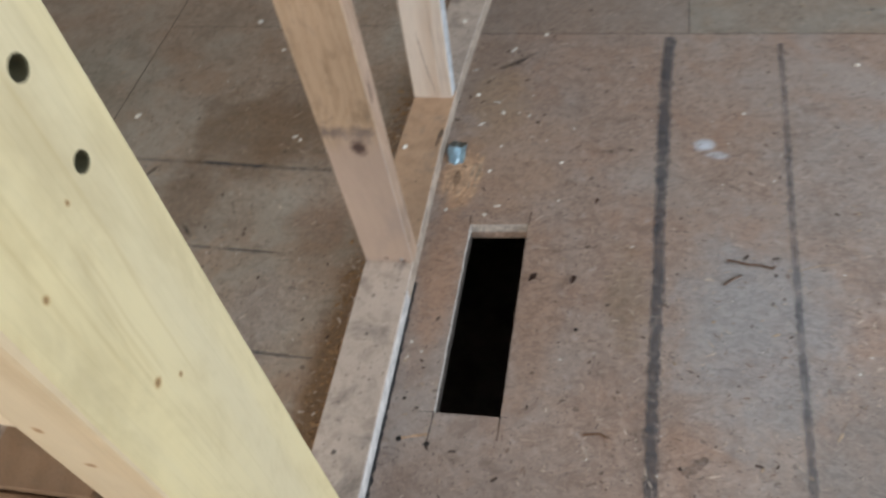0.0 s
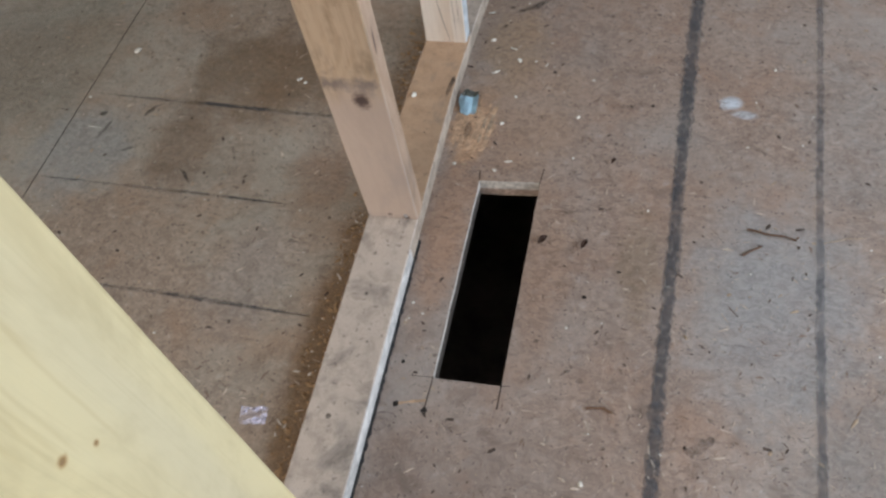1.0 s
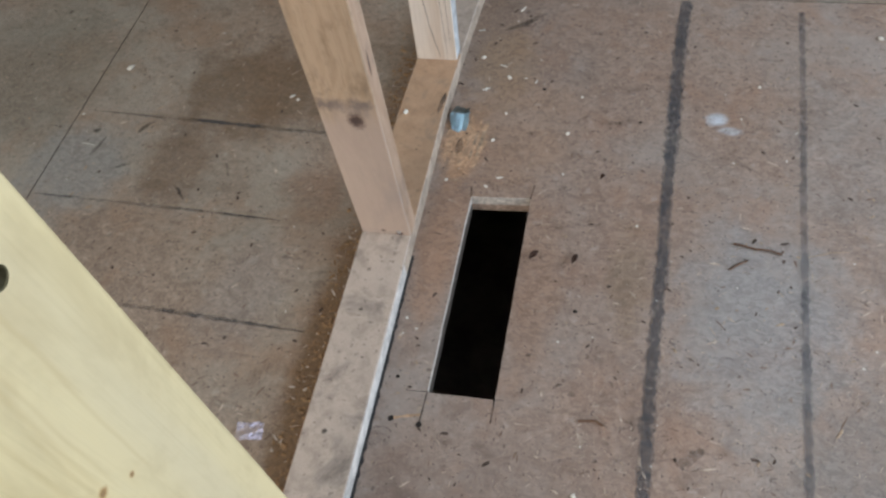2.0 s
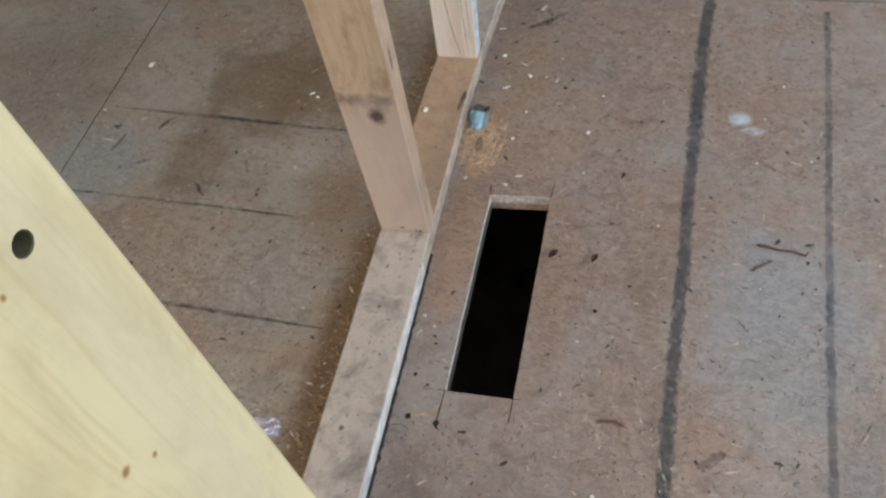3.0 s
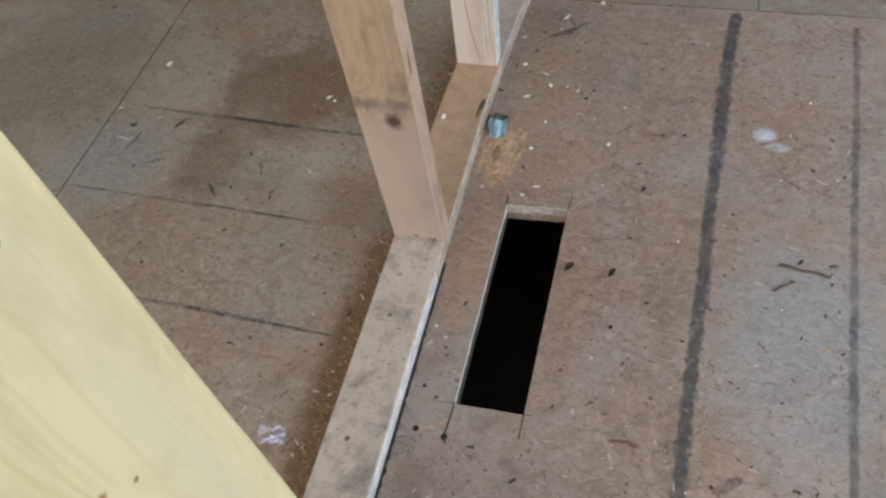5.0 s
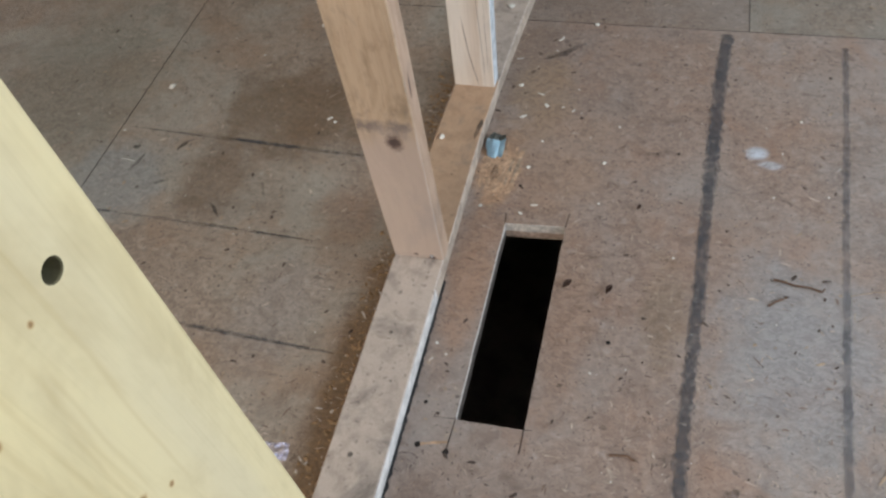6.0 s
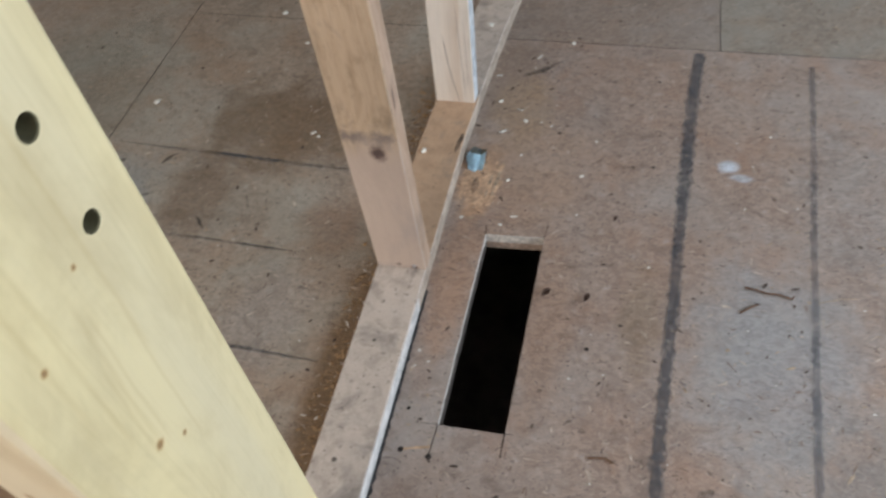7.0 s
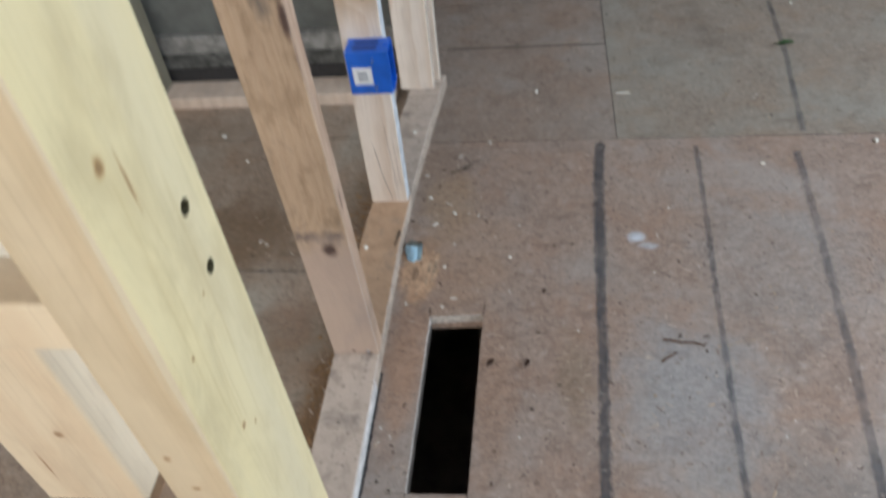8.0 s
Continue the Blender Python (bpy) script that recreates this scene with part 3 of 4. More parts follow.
# saw over-cuts and pencil scratches at the cut-out
SLITS = (((0.0865, 0.131), (0.084, 0.158)), ((0.2025, 0.138), (0.2065, 0.174)), ((0.0838, -0.282), (0.080, -0.350)), ((0.1965, -0.280), (0.1955, -0.325)), ((0.046, -0.2865), (0.084, -0.2850)), ((0.1965, -0.2835), (0.210, -0.2815)))
for k, line in enumerate(SLITS):
    part("saw_slit", strip(line, 0.0008 if k < 4 else 0.0005, k, 0.6, 0.0005, 0.004), SCRATCH, floor, "dark saw cut running past the corner")
part("gouge", strip(((0.036, -0.338), (0.058, -0.331), (0.080, -0.326)), 0.002, 5, 0.6, 0.0006, 0.005), TORN, floor, "pale scratch in the board")
SCUFFS = ((((0.083, 0.624), (0.13, 0.652), (0.175, 0.692)), 0.007), (((-0.767, 0.154), (-0.758, 0.185), (-0.752, 0.214)), 0.0036), (((-0.682, 0.230), (-0.672, 0.256), (-0.655, 0.269)), 0.005), (((-0.54, 0.096), (-0.525, 0.085), (-0.501, 0.059)), 0.0032),
          (((-0.693, 0.129), (-0.665, 0.141)), 0.004), (((-0.447, 0.168), (-0.428, 0.131)), 0.0035), (((0.485, -0.350), (0.506, -0.335), (0.525, -0.318)), 0.010), (((-0.79, 0.225), (-0.775, 0.235)), 0.007),
          (((0.286, -0.252), (0.294, -0.243), (0.303, -0.240)), 0.003), (((0.236, -0.197), (0.246, -0.192)), 0.0035))
for k, (line, half) in enumerate(SCUFFS):
    part("scuff", strip(line, half, k + 20, 0.8, 0.0007, 0.004, True), SMUT, floor, "dark scuff mark")


for k, (x, y, r) in enumerate(((0.033, -0.339, 0.0050), (0.081, -0.343, 0.0052), (0.028, -0.264, 0.0035), (0.195, 0.44, 0.004), (0.40, 0.36, 0.0035), (0.31, -0.10, 0.004))):
    part("nail_hole", disc(x, y, r, 0.0008, k), SCRATCH, floor, "dark nail hole")
# board face torn away beside the wall
rng = random.Random(4)
bm = bmesh.new()
for k in range(34):
    x, y = rng.uniform(0.012, 0.088), rng.uniform(0.205, 0.350)
    if (x - 0.012) / 0.083 + abs(y - 0.27) / 0.2 > 1.15:
        continue
    l, w = rng.uniform(0.010, 0.036), rng.uniform(0.0016, 0.0050)
    start = len(bm.verts)
    box(bm, -w, -l / 2, 0.0002, w, l / 2, rng.uniform(0.0005, 0.0012), 0.0002)
    bm.verts.ensure_lookup_table()
    m = pose(x, y, 0, rng.uniform(-0.5, 0.5), rng.uniform(-2, 2), rng.uniform(-22, 8))
    for v in bm.verts[start:]:
        v.co = m @ v.co
part("torn_patch", bm, TORN, floor, "raw orange patch of torn strands")
bm = disc(0, 0, 1.0, 0.0, 31)
bm.transform(pose(0.040, 0.262, 0.0009) @ Matrix.Diagonal((0.008, 0.022, 1, 1)))
part("crevice", bm, SMUT, floor, "dark crevice in the torn patch")
part("torn_strand", strip(((0.078, 0.222), (0.083, 0.28), (0.090, 0.338)), 0.0042, 9, 0.7, 0.0008, 0.006, True), TAN_CHIP, floor, "pale strand bared in the board")
part("torn_strand", strip(((0.066, 0.226), (0.069, 0.27), (0.074, 0.305)), 0.0030, 10, 0.7, 0.0008, 0.006, True), TAN_CHIP, floor, "pale strand bared in the board")
part("seam_gap", strip(((0.03, 1.2695), (0.533, 1.2705)), 0.0028, 3, 0.4, 0.0004, 0.01), SCRATCH, floor, "dark open joint between sheets")

# ---- partition wall along y ----
W, P = 0.089, 0.038
PW = 0.096
plate = thing("bottom_plate", -PW / 2, -0.666, 0, "trodden grey-brown timber bottom plate nailed to the subfloor", "wall plate")
bm = timber(PW, P, 1.72, 3, 40, 0.003, 0.002)
bm.transform(pose(0, 0, P / 2, -90, 0, 0))
bm.normal_update()
for f in bm.faces:
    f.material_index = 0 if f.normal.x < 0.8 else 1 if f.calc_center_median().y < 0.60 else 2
    if f.normal.z > 0.8 and 0.67 < f.calc_center_median().y < 1.15:
        f.material_index = 3
for v in bm.verts:
    v.co.x += 0.036 * max(0.0, (v.co.y - 0.966) / 0.64) ** 1.5
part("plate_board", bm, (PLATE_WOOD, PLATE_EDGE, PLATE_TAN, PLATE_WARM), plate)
for k, (x, y, r) in enumerate(((-0.055, -0.165, 0.0045), (-0.03, -0.255, 0.003), (-0.058, -0.39, 0.006), (-0.035, 0.21, 0.003), (-0.06, -0.08, 0.0025))):
    part("nail_hole", disc(x + PW / 2, y + 0.666, r * 0.75, P + 0.0008, k), SMUT_DENSE, plate, "dark nail hole")
bm = strip(((0.0, -0.64), (0.001, -0.35), (0.0005, -0.02)), 0.0045, 2, 0.8, 0.0016, 0.005)
tagged(part("sealant_bead", bm, TAR_AND_GAP_SHADE), "ragged black sealant line along the bottom plate", "sealant", "", "structure")


def wall_stud(y, material, label, seed, width=W, lean=(0.0, 0.0), edge=None, shift=0.0):
    """A stud on the bottom plate, its front face at y; lean: degrees towards -y and +x."""
    stud = thing("wall_stud", shift - width / 2, y, P, label, "stud", "studs of the partition wall")
    bm = timber(width, P, TOP - P, seed, 30, 0.003, 0.0025, 0.0012)
    bm.transform(pose(0, P / 2, 0))
    bm.normal_update()
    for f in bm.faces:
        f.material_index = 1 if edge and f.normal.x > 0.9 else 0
    for v in bm.verts:
        v.co.x += v.co.z * math.tan(radians(lean[1]))
        v.co.y -= v.co.z * math.tan(radians(lean[0]))
    part("stud_board", bm, (material, edge) if edge else material, stud)
    for x, z in ((width / 2 - 0.022, 0.010),) if y == 0.0 else ():
        bm = bmesh.new()
        bmesh.ops.create_cone(bm, cap_ends=True, segments=12, radius1=0.0042, radius2=0.0036, depth=0.003)
        bm.transform(pose(x, -0.0005, z, 70, 0, 0))
        part("toe_nail", bm, STEEL, stud, "grey toe nail head")
    return stud


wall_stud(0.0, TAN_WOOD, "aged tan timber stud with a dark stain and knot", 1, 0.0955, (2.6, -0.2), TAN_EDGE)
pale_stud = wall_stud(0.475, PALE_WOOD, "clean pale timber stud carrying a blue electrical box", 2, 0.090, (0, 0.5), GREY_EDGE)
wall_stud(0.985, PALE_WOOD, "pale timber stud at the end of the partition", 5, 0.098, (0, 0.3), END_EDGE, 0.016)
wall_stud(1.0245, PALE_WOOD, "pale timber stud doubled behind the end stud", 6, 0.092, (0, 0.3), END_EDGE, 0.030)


# grain cracks on the pale stud and a scrape on the plate
for k, (line, half) in enumerate(((((-0.060, 0.18), (-0.052, 0.10), (-0.043, 0.045), (-0.034, 0.003)), 0.0011), (((-0.028, 0.26), (-0.022, 0.12), (-0.019, 0.02)), 0.0006), (((-0.012, 0.22), (-0.011, 0.04)), 0.0005))):
    bm = strip(line, half, 40 + k, 0.5, 0.0, 0.006, True)
    bm.transform(Matrix.Translation((0.045, -0.0012, 0)) @ pose(0, 0, 0, 90, 0, 0))
    part("grain_crack", bm, CRACK, pale_stud, "thin brown grain crack")
bm = strip(((-0.006, 0.372), (-0.009, 0.345), (-0.011, 0.312)), 0.0055, 51, 0.8, P + 0.0009, 0.005, True)
bm.transform(Matrix.Translation((PW / 2, 0.666, 0)))
part("scrape", bm, SMUT_DENSE, plate, "dark scrape on the plate edge")


# blue electrical box on the pale stud
def electrical_box(x, y, z):
    """Nail-on box: opens towards +x, back towards -x, its side on the stud's face."""
    ob = thing("electrical_box", x, y, z, "blue plastic nail-on electrical box with a white sticker", "electrical box")
    d, w, h, t = 0.090, 0.056, 0.100, 0.003
    bm = bmesh.new()
    for a in ((-d / 2, -w / 2, 0, d / 2, -w / 2 + t, h), (-d / 2, w / 2 - t, 0, d / 2, w / 2, h), (-d / 2, -w / 2 + t, 0, -d / 2 + t, w / 2 - t, h),
              (-d / 2 + t, -w / 2 + t, 0, d / 2, w / 2 - t, t), (-d / 2 + t, -w / 2 + t, h - t, d / 2, w / 2 - t, h)):
        box(bm, *a, 0.0008)
    part("body", bm, BLUE_PLASTIC, ob)
    # knockouts are slabs in a shaded copy of the blue, not real recesses
    bm = bmesh.new()
    box(bm, -0.030, -0.020, h, 0.020, -0.004, h + 0.0012, 0.0004)
    box(bm, -0.030, 0.003, h, 0.020, 0.019, h + 0.0012, 0.0004)
    part("knockout", bm, DARK_BLUE, ob, "knockout tabs in darker blue, coloured like shaded recesses")
    for s in (-1, 1):
        bm = box(bmesh.new(), d / 2 - 0.014, -0.006, (h if s > 0 else -0.004), d / 2, 0.006, (h + 0.004 if s > 0 else 0.0), 0.001)
        part("screw_ear", bm, BLUE_PLASTIC, ob)
    for s in (0.018, 0.082):
        bm = bmesh.new()
        bmesh.ops.create_cone(bm, cap_ends=True, segments=10, radius1=0.0018, radius2=0.0018, depth=0.075)
        bm.transform(pose(0.012, -0.004, s, 90, 0, 0))
        part("nail", bm, STEEL, ob, "zinc nail through the box")
    bm = box(bmesh.new(), -0.034, -w / 2 - 0.0012, 0.024, 0.006, -w / 2 - 0.0003, 0.064)
    label = part("sticker", bm, PAPER, ob, "white square sticker")
    bm = bmesh.new()
    for k in range(5):
        box(bm, -0.024, -w / 2 - 0.0016, 0.034 + k * 0.0045, -0.004, -w / 2 - 0.0012, 0.0365 + k * 0.0045)
    part("print", bm, PRINT, label, "plain grey print bars")
    return ob


electrical_box(-0.0235, 0.475 - 0.0285, 0.388)

# ---- cross wall behind ----
cross = thing("bottom_plate", -1.60, 1.018, 0, "pinkish timber bottom plate of the cross wall", "wall plate")
bm = timber(0.1, P, 1.50, 8, 30, 0.003, 0.002)
bm.transform(pose(0, 0, P / 2, 90, 0, 90))
part("plate_board", bm, BLOCK_WOOD, cross)
# this stud stands in shadow, which its dark olive colour carries
far_stud = thing("wall_stud", -0.845, 1.018, P, "timber stud of the cross wall, coloured dark olive-grey for its shadow", "stud")
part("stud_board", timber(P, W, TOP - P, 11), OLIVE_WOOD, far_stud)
# black strip added in place of the dark shadow gap behind the plate
bm = box(bmesh.new(), -1.60, 1.0695, 0.0, -0.10, 1.0745, 0.080)
tagged(part("gap_shade_strip", bm, TAR_AND_GAP_SHADE), "black strip drawn for the shadow gap behind the cross wall plate", "trim", "", "structure")
bm = box(bmesh.new(), -1.60, 1.0755, 0.0, -0.10, 1.0785, 0.127)
tagged(part("mottled_strip", bm, GREY_MOTTLE), "dark mottled strip behind the cross wall plate", "trim", "", "structure")
bm = box(bmesh.new(), -1.60, 1.080, 0.120, -0.10, 1.100, 0.185, 0.002)
tagged(part("ledger_board", bm, GREY_BAND), "grey weathered ledger strip behind the cross wall", "trim", "", "structure")
bm = box(bmesh.new(), -1.60, 1.102, 0.110, -0.10, 1.116, TOP)
tagged(part("sheathing", bm, GREY_SHEET), "dark grey sheathing behind the cross wall", "wall", "", "structure")

# ---- near post and its blocking ----
RX, RY = 0.166, -0.669
post = thing("corner_post", RX - 0.019, RY - 0.0445, 0, "fresh pale yellow pine post with two drilled holes", "post")
bm = timber(P, W, TOP, 21, 60, 0.0028, 0.006, 0.0008, ((0.0200, 1.0445, 0.0042), (0.0200, 1.0055, 0.0039)))
bm.normal_update()
# -y face takes a peach copy of the pine, warm window light painted in
for f in bm.faces:
    if f.normal.y < -0.6 and f.material_index == 0:
        f.material_index = 2
part("post_board", bm, (POST_WOOD, BORE_SHADE, POST_LIT_SIDE), post)
# tan plate wood used here to put the gap's shade into the colour
back = thing("backing_stud", -0.0145, -0.611, 0, "timber stud set flat behind the post, tan for the shade of the gap", "stud")
part("stud_board", timber(W, P, TOP, 22), PLATE_WARM, back)
flat = thing("flat_stud", -0.0385, -0.649, 0.70, "pale pinkish timber stud standing on a block", "stud")
part("stud_board", timber(W, P - 0.002, TOP - 0.70, 23), FRAME_WOOD, flat)
block = thing("spacer_block", -0.030, -0.6665, 0.66, "brown stained spacer block below the flat stud", "block")
bm = timber(0.089, 0.086, 0.038, 24, 2)
bm.transform(pose(0, 0, 0.002, 0, 0, 0))
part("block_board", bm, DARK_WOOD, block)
rail = thing("cross_rail", -0.45, -0.7285, 0.655, "brown timber rail nailed against the post", "rail")
bm = timber(P, 0.036, 0.577, 25, 12)
bm.transform(pose(0, 0, 0.019, 0, 90, 0))
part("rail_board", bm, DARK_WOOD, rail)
upper = thing("upper_block", -0.30, -0.689, 0.953, "pale timber block nailed above the rail", "block")
bm = timber(P, P, 0.428, 26, 8)
bm.transform(pose(0, 0, 0.019, 0, 90, 0))
part("block_board", bm, FRAME_WOOD, upper)

# ---- litter on the floor ----
def crumb(x, y, z, r, seed, material=CRUMB, label="white gypsum crumb lying on the strand board", flat_=0.5):
    bm = bmesh.new()
    blob(bm, 0, 0, r * flat_ * 0.7, r, r * 0.8, r * flat_, seed, 0.8, seed * 1.3)
    ob = part("gypsum_crumb", bm, material)
    ob.location = (x, y, z)
    return tagged(ob, label, "crumb", "crumbs on the floor")


for k, (x, y, r) in enumerate(((0.030, 0.169, 0.006), (0.112, 0.160, 0.006), (0.106, 0.284, 0.006), (0.123, 0.362, 0.0045), (0.257, 0.316, 0.006), (0.258, 0.207, 0.004), (-0.345, 0.363, 0.005), (-0.789, 0.432, 0.0125),
                               (0.019, -0.151, 0.004), (0.041, -0.17, 0.0035), (0.316, 1.005, 0.009), (0.886, 0.648, 0.008), (1.179, 0.731, 0.010), (1.14, 1.484, 0.009), (0.635, 0.482, 0.005), (0.115, 0.47, 0.008),
                               (0.049, 0.53, 0.007), (0.07, 0.43, 0.005), (0.19, 0.76, 0.007), (-0.592, 0.819, 0.010), (-0.486, 0.696, 0.008), (-0.84, 0.275, 0.005), (-0.60, 0.57, 0.004), (0.277, 0.423, 0.004), (0.405, 0.096, 0.0035), (0.336, -0.42, 0.006))):
    crumb(x, y, 0.0, r * 0.82, k + 1)
crumb(-0.080, 0.310, P, 0.0065, 40, label="white gypsum crumb lying on the bottom plate")
crumb(-0.015, 0.765, P, 0.010, 41, label="flat grey crumb lying on the bottom plate", flat_=0.3)


def stick(name, points, r, material, label, category):
    """A thin crooked stick along points, tapered."""
    bm = bmesh.new()
    last = None
    for i, p in enumerate(points):
        k = r * (1 - 0.4 * i / len(points))
        a = Vector(points[min(i + 1, len(points) - 1)]) - Vector(points[max(i - 1, 0)])
        side = a.cross(Vector((0, 0, 1))).normalized()
        ring = [bm.verts.new(Vector(p) + side * k * math.cos(t) + Vector((0, 0, 1)) * k * math.sin(t)) for t in (6.2832 * j / 6 for j in range(6))]
        if last:
            for j in range(6):
                bm.faces.new((last[j], last[(j + 1) % 6], ring[(j + 1) % 6], ring[j]))
        else:
            bm.faces.new(ring[::-1])
        last = ring
    bm.faces.new(last)
    return tagged(part(name, bm, material), label, category)


stick("twig", ((0.576, 0.075, 0.0025), (0.590, 0.072, 0.004), (0.612, 0.067, 0.003), (0.636, 0.066, 0.004), (0.656, 0.060, 0.003), (0.660, 0.068, 0.003)), 0.0022, BARK, "thin crooked brown twig on the strand board", "twig")
stick("twig", ((0.568, 0.018, 0.002), (0.584, 0.031, 0.003), (0.598, 0.040, 0.002)), 0.0019, BARK, "short brown twig beside a longer one", "twig")
stick("splinter", ((0.545, 0.985, 0.002), (0.560, 0.984, 0.003), (0.585, 0.986, 0.002)), 0.0022, CRUMB, "pale wood splinter on the strand board", "splinter")
stick("splinter", ((-0.80, 0.189, 0.0012), (-0.785, 0.188, 0.0016), (-0.768, 0.186, 0.0012)), 0.0009, CRUMB, "pale wood splinter on the strand board", "splinter")
stick("splinter", ((0.333, -0.300, 0.002), (0.36, -0.296, 0.003), (0.372, -0.302, 0.002)), 0.002, BARK, "dark wood splinter on the strand board", "splinter")
stick("splinter", ((0.70, 0.06, 0.0015), (0.74, 0.075, 0.0015), (0.77, 0.08, 0.001)), 0.0008, TAN_CHIP, "thin tan wood splinter on the strand board", "splinter")


def leaf(x, y, length, width, turn, material, label, seed):
    bm = bmesh.new()
    rows = []
    for i in range(9):
        s = i / 8
        w = width * math.sin(math.pi * (0.06 + 0.9 * s)) * 0.5
        z = 0.002 + 0.004 * math.sin(math.pi * s) + 0.0015 * noise.noise((s * 4, seed, 0))
        rows.append([bm.verts.new(((s - 0.5) * length, w * k, z + abs(k) * 0.003)) for k in (-1, 0, 1)])
    for a, b in zip(rows, rows[1:]):
        for j in range(2):
            bm.faces.new((a[j], b[j], b[j + 1], a[j + 1]))
    bmesh.ops.solidify(bm, geom=list(bm.faces), thickness=0.0006)
    bm.transform(pose(0, 0, 0, 0, 0, turn))
    ob = part("leaf", bm, material)
    ob.location = (x, y, 0.0006)
    return tagged(ob, label, "leaf")


leaf(0.225, 0.007, 0.024, 0.012, 55, LEAF, "small dry brown leaf beside the floor opening", 1)
leaf(0.299, 0.007, 0.022, 0.010, 70, LEAF, "small dark dry leaf on the strand board", 2)
leaf(1.066, 1.226, 0.055, 0.022, 15, GREEN, "small green leaf scrap on the strand board", 3)
leaf(0.335, 0.205, 0.014, 0.008, 60, LEAF, "tiny dark leaf scrap on the strand board", 4)

for k, (x, y, turn, size) in enumerate(((0.070, 0.430, 30, 0.012), (0.098, 0.505, -20, 0.011), (0.135, 0.185, 10, 0.010), (0.175, 0.46, 70, 0.007), (0.03, 0.62, 15, 0.010), (0.115, 0.70, 60, 0.012), (-0.36, 0.372, 40, 0.009))):
    c, d = math.cos(radians(turn)) * size * 0.72, math.sin(radians(turn)) * size * 0.72
    stick("plaster_sliver", ((x - c, y - d, 0.002), (x - c * 0.2 + d * 0.25, y - d * 0.2 - c * 0.25, 0.003), (x + c, y + d, 0.002)), 0.0017, CRUMB, "curled white plaster sliver on the strand board", "sliver")

# pale blue lump by the plate
lump = thing("plaster_lump", 0.030, 0.330, 0, "pale blue-grey crumpled lump lying beside the bottom plate", "debris")
for name, low, high, material in (("bright_flap", -0.5, 0.15, FOIL), ("grey_flap", 0.15, 0.5, CHIP_GREY)):
    bm = bmesh.new()
    rows = []
    for i in range(7):
        v = low + (high - low) * i / 6
        wide = 0.50 + 0.50 * math.sin(math.pi * min(1.0, (v + 0.5) * 0.78 + 0.12))
        rows.append([bm.verts.new((0.042 * wide * u + 0.006 * v * v + 0.003 * noise.noise((u * 4, v * 4, 1.5)), 0.062 * v + 0.010 * abs(u) + 0.004 * noise.noise((u * 5, v * 5, 4.0)),
                                   0.012 + 0.020 * (0.15 - abs(v - 0.15)) + 0.006 * noise.noise((u * 3, v * 3, 9.0)))) for u in (k / 6 - 0.5 for k in range(7))])
    for a, b in zip(rows, rows[1:]):
        for j in range(6):
            bm.faces.new((a[j], a[j + 1], b[j + 1], b[j]))
    bmesh.ops.solidify(bm, geom=list(bm.faces), thickness=0.003)
    bmesh.ops.recalc_face_normals(bm, faces=bm.faces)
    part(name, bm, material, lump)

# clear wrapper
wrap = bmesh.new()
bmesh.ops.create_grid(wrap, x_segments=12, y_segments=9, size=0.5)
for v in wrap.verts:
    v.co = Vector((v.co.x * 0.046, v.co.y * 0.030, 0.004 + 0.005 * noise.noise((v.co.x * 5, v.co.y * 5, 2.0)) + 0.002 * noise.noise((v.co.x * 15, v.co.y * 15, 7.0))))
bmesh.ops.solidify(wrap, geom=list(wrap.faces), thickness=0.0006)
wrapper = tagged(part("plastic_wrapper", wrap, CLEAR), "crumpled clear plastic wrapper on the strand board", "wrapper")
wrapper.visible_shadow = False
wrapper.matrix_basis = pose(-0.194, -0.397, 0.0015, 0, 0, 8)


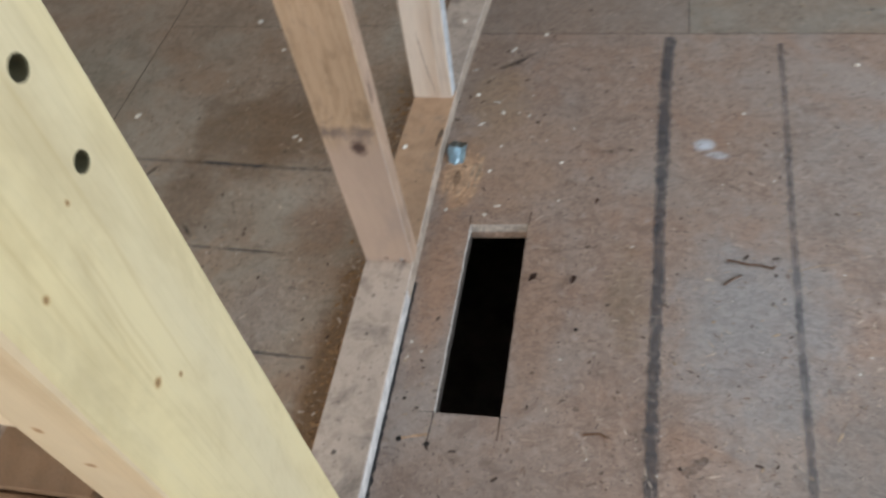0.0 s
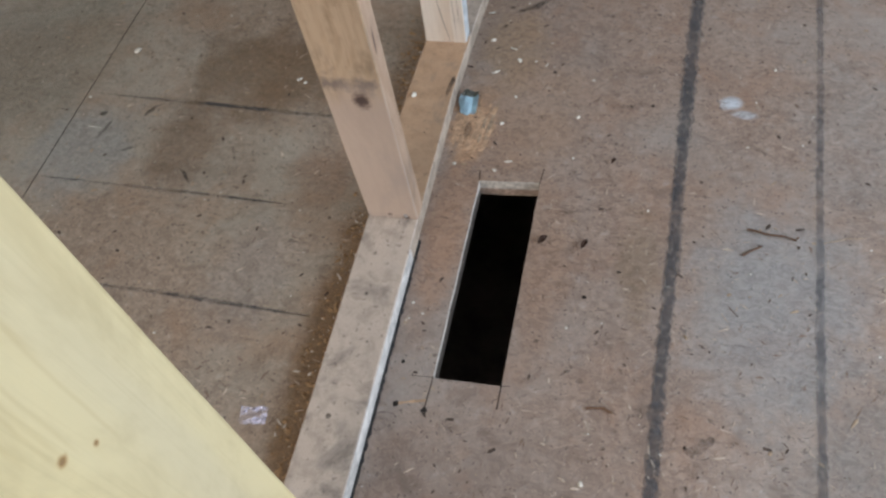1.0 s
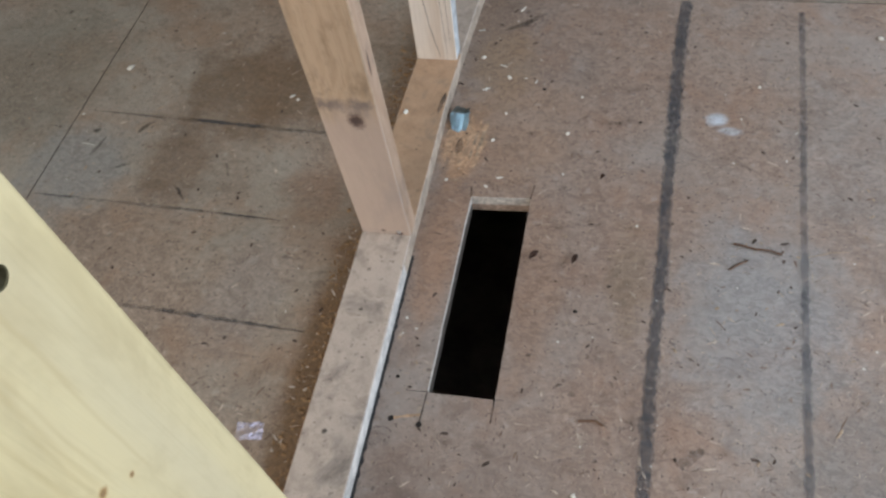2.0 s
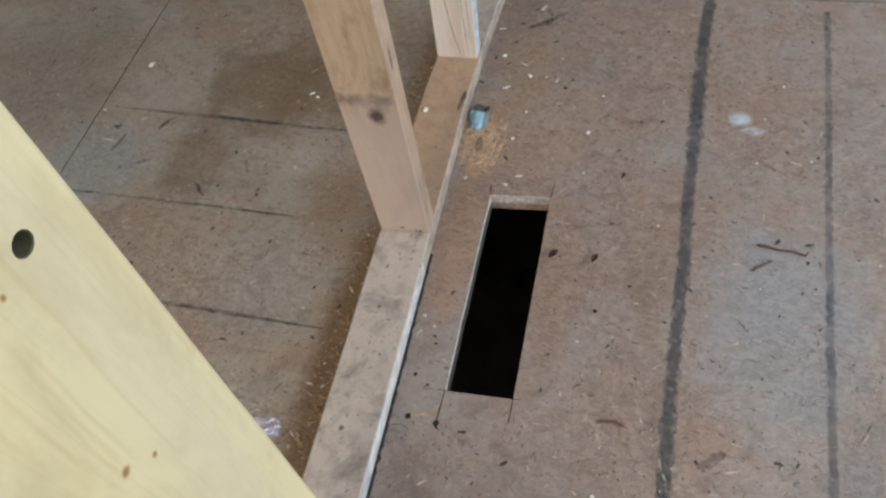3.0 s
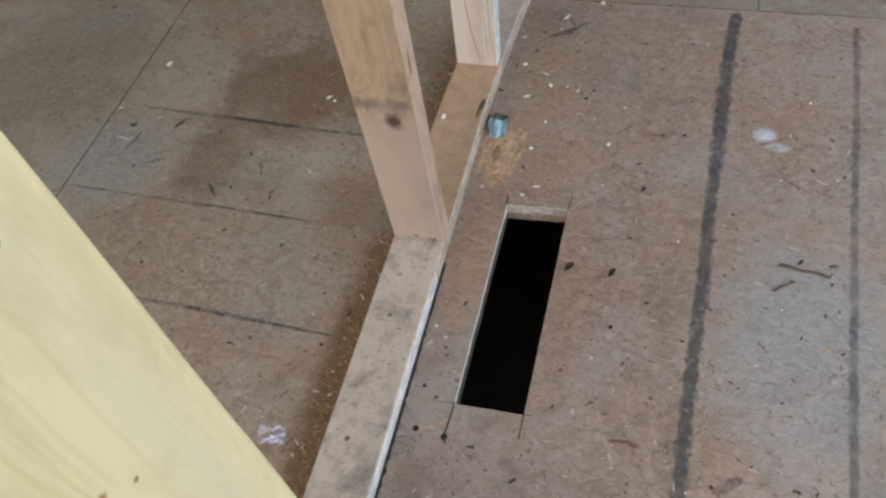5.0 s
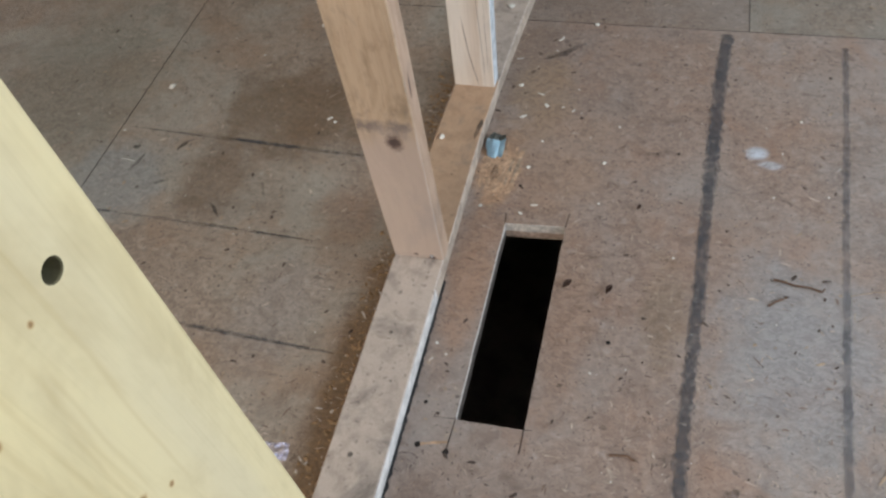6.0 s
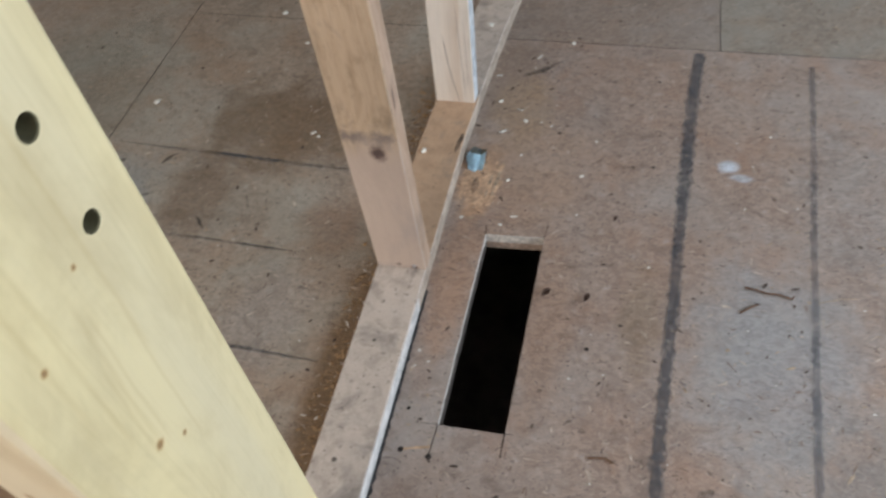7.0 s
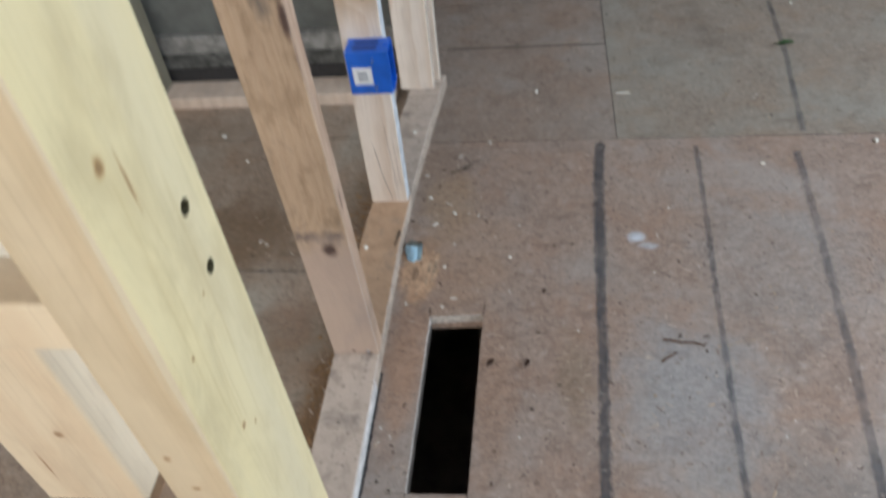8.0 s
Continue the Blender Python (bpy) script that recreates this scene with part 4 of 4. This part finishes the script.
# uncountable grit
def grit(name, count, area, size, material, label, seed, long=1.0, bias=None):
    r = random.Random(seed)
    verts, faces = [], []
    placed = 0
    while placed < count:
        x, y = r.uniform(area[0], area[2]), r.uniform(area[1], area[3])
        if 0.075 < x < 0.215 and -0.30 < y < 0.15 or -0.0965 < x < 0.006 and y < 1.05:
            continue
        if bias and r.random() > bias(x, y):
            continue
        placed += 1
        s = size * (0.45 + 1.5 * r.random() ** 4)
        a, l, w, h = r.uniform(0, 6.28), s * long * r.uniform(0.6, 1.4), s, s * r.uniform(0.3, 0.7)
        c, d = math.cos(a), math.sin(a)
        b = len(verts)
        for k in range(6):
            t, q = 1.0472 * k, r.uniform(0.45, 1.15)
            px, py = l * q * math.cos(t), w * q * math.sin(t)
            verts.append((x + px * c - py * d, y + px * d + py * c, 0.0004 + h * r.uniform(0.0, 0.5)))
        verts.append((x + r.uniform(-0.3, 0.3) * l, y + r.uniform(-0.3, 0.3) * l, h + 0.0004))
        faces += [(b + k, b + (k + 1) % 6, b + 6) for k in range(6)]
    me = bpy.data.meshes.new(name)
    me.from_pydata(verts, [], faces)
    me.materials.append(material)
    return tagged(new(name, me), label, "debris", "", "stuff")


AREA = (-1.1, -0.6, 1.5, 1.6)
grit("white_grit", 520, AREA, 0.0014, CRUMB, "tiny white crumbs scattered over the strand board", 1, 1.2)
grit("dark_chips", 1700, AREA, 0.0019, DARK_CHIP, "tiny dark wood chips scattered over the strand board", 2, 2.2)
grit("tan_chips", 1100, AREA, 0.0018, TAN_CHIP, "tiny tan wood chips scattered over the strand board", 3, 2.8)
grit("sawdust", 1500, (-0.150, -0.60, -0.096, 0.62), 0.0026, RUSTY_DUST, "orange sawdust gathered along the bottom plate", 4, 1.8, lambda x, y: math.exp((x + 0.096) * 45))
grit("straw_bits", 170, (-0.150, -0.60, -0.096, 0.62), 0.0017, CUT_EDGE, "pale straw-coloured shavings along the bottom plate", 6, 3.6, lambda x, y: math.exp((x + 0.096) * 40))
# strands lifted from the face of the boards
grit("pale_strands", 5200, AREA, 0.0007, PALE_STRAND, "thin pale strands lifting from the board face", 11, 9.0)
grit("brown_strands", 5200, AREA, 0.0007, DULL_STRAND, "thin brown strands lifting from the board face", 12, 8.0)
grit("pale_chips", 90, (0.27, -0.46, 0.45, -0.26), 0.0013, PALE_STRAND, "pale wood chips scattered beside the ink stripe", 13, 3.0)
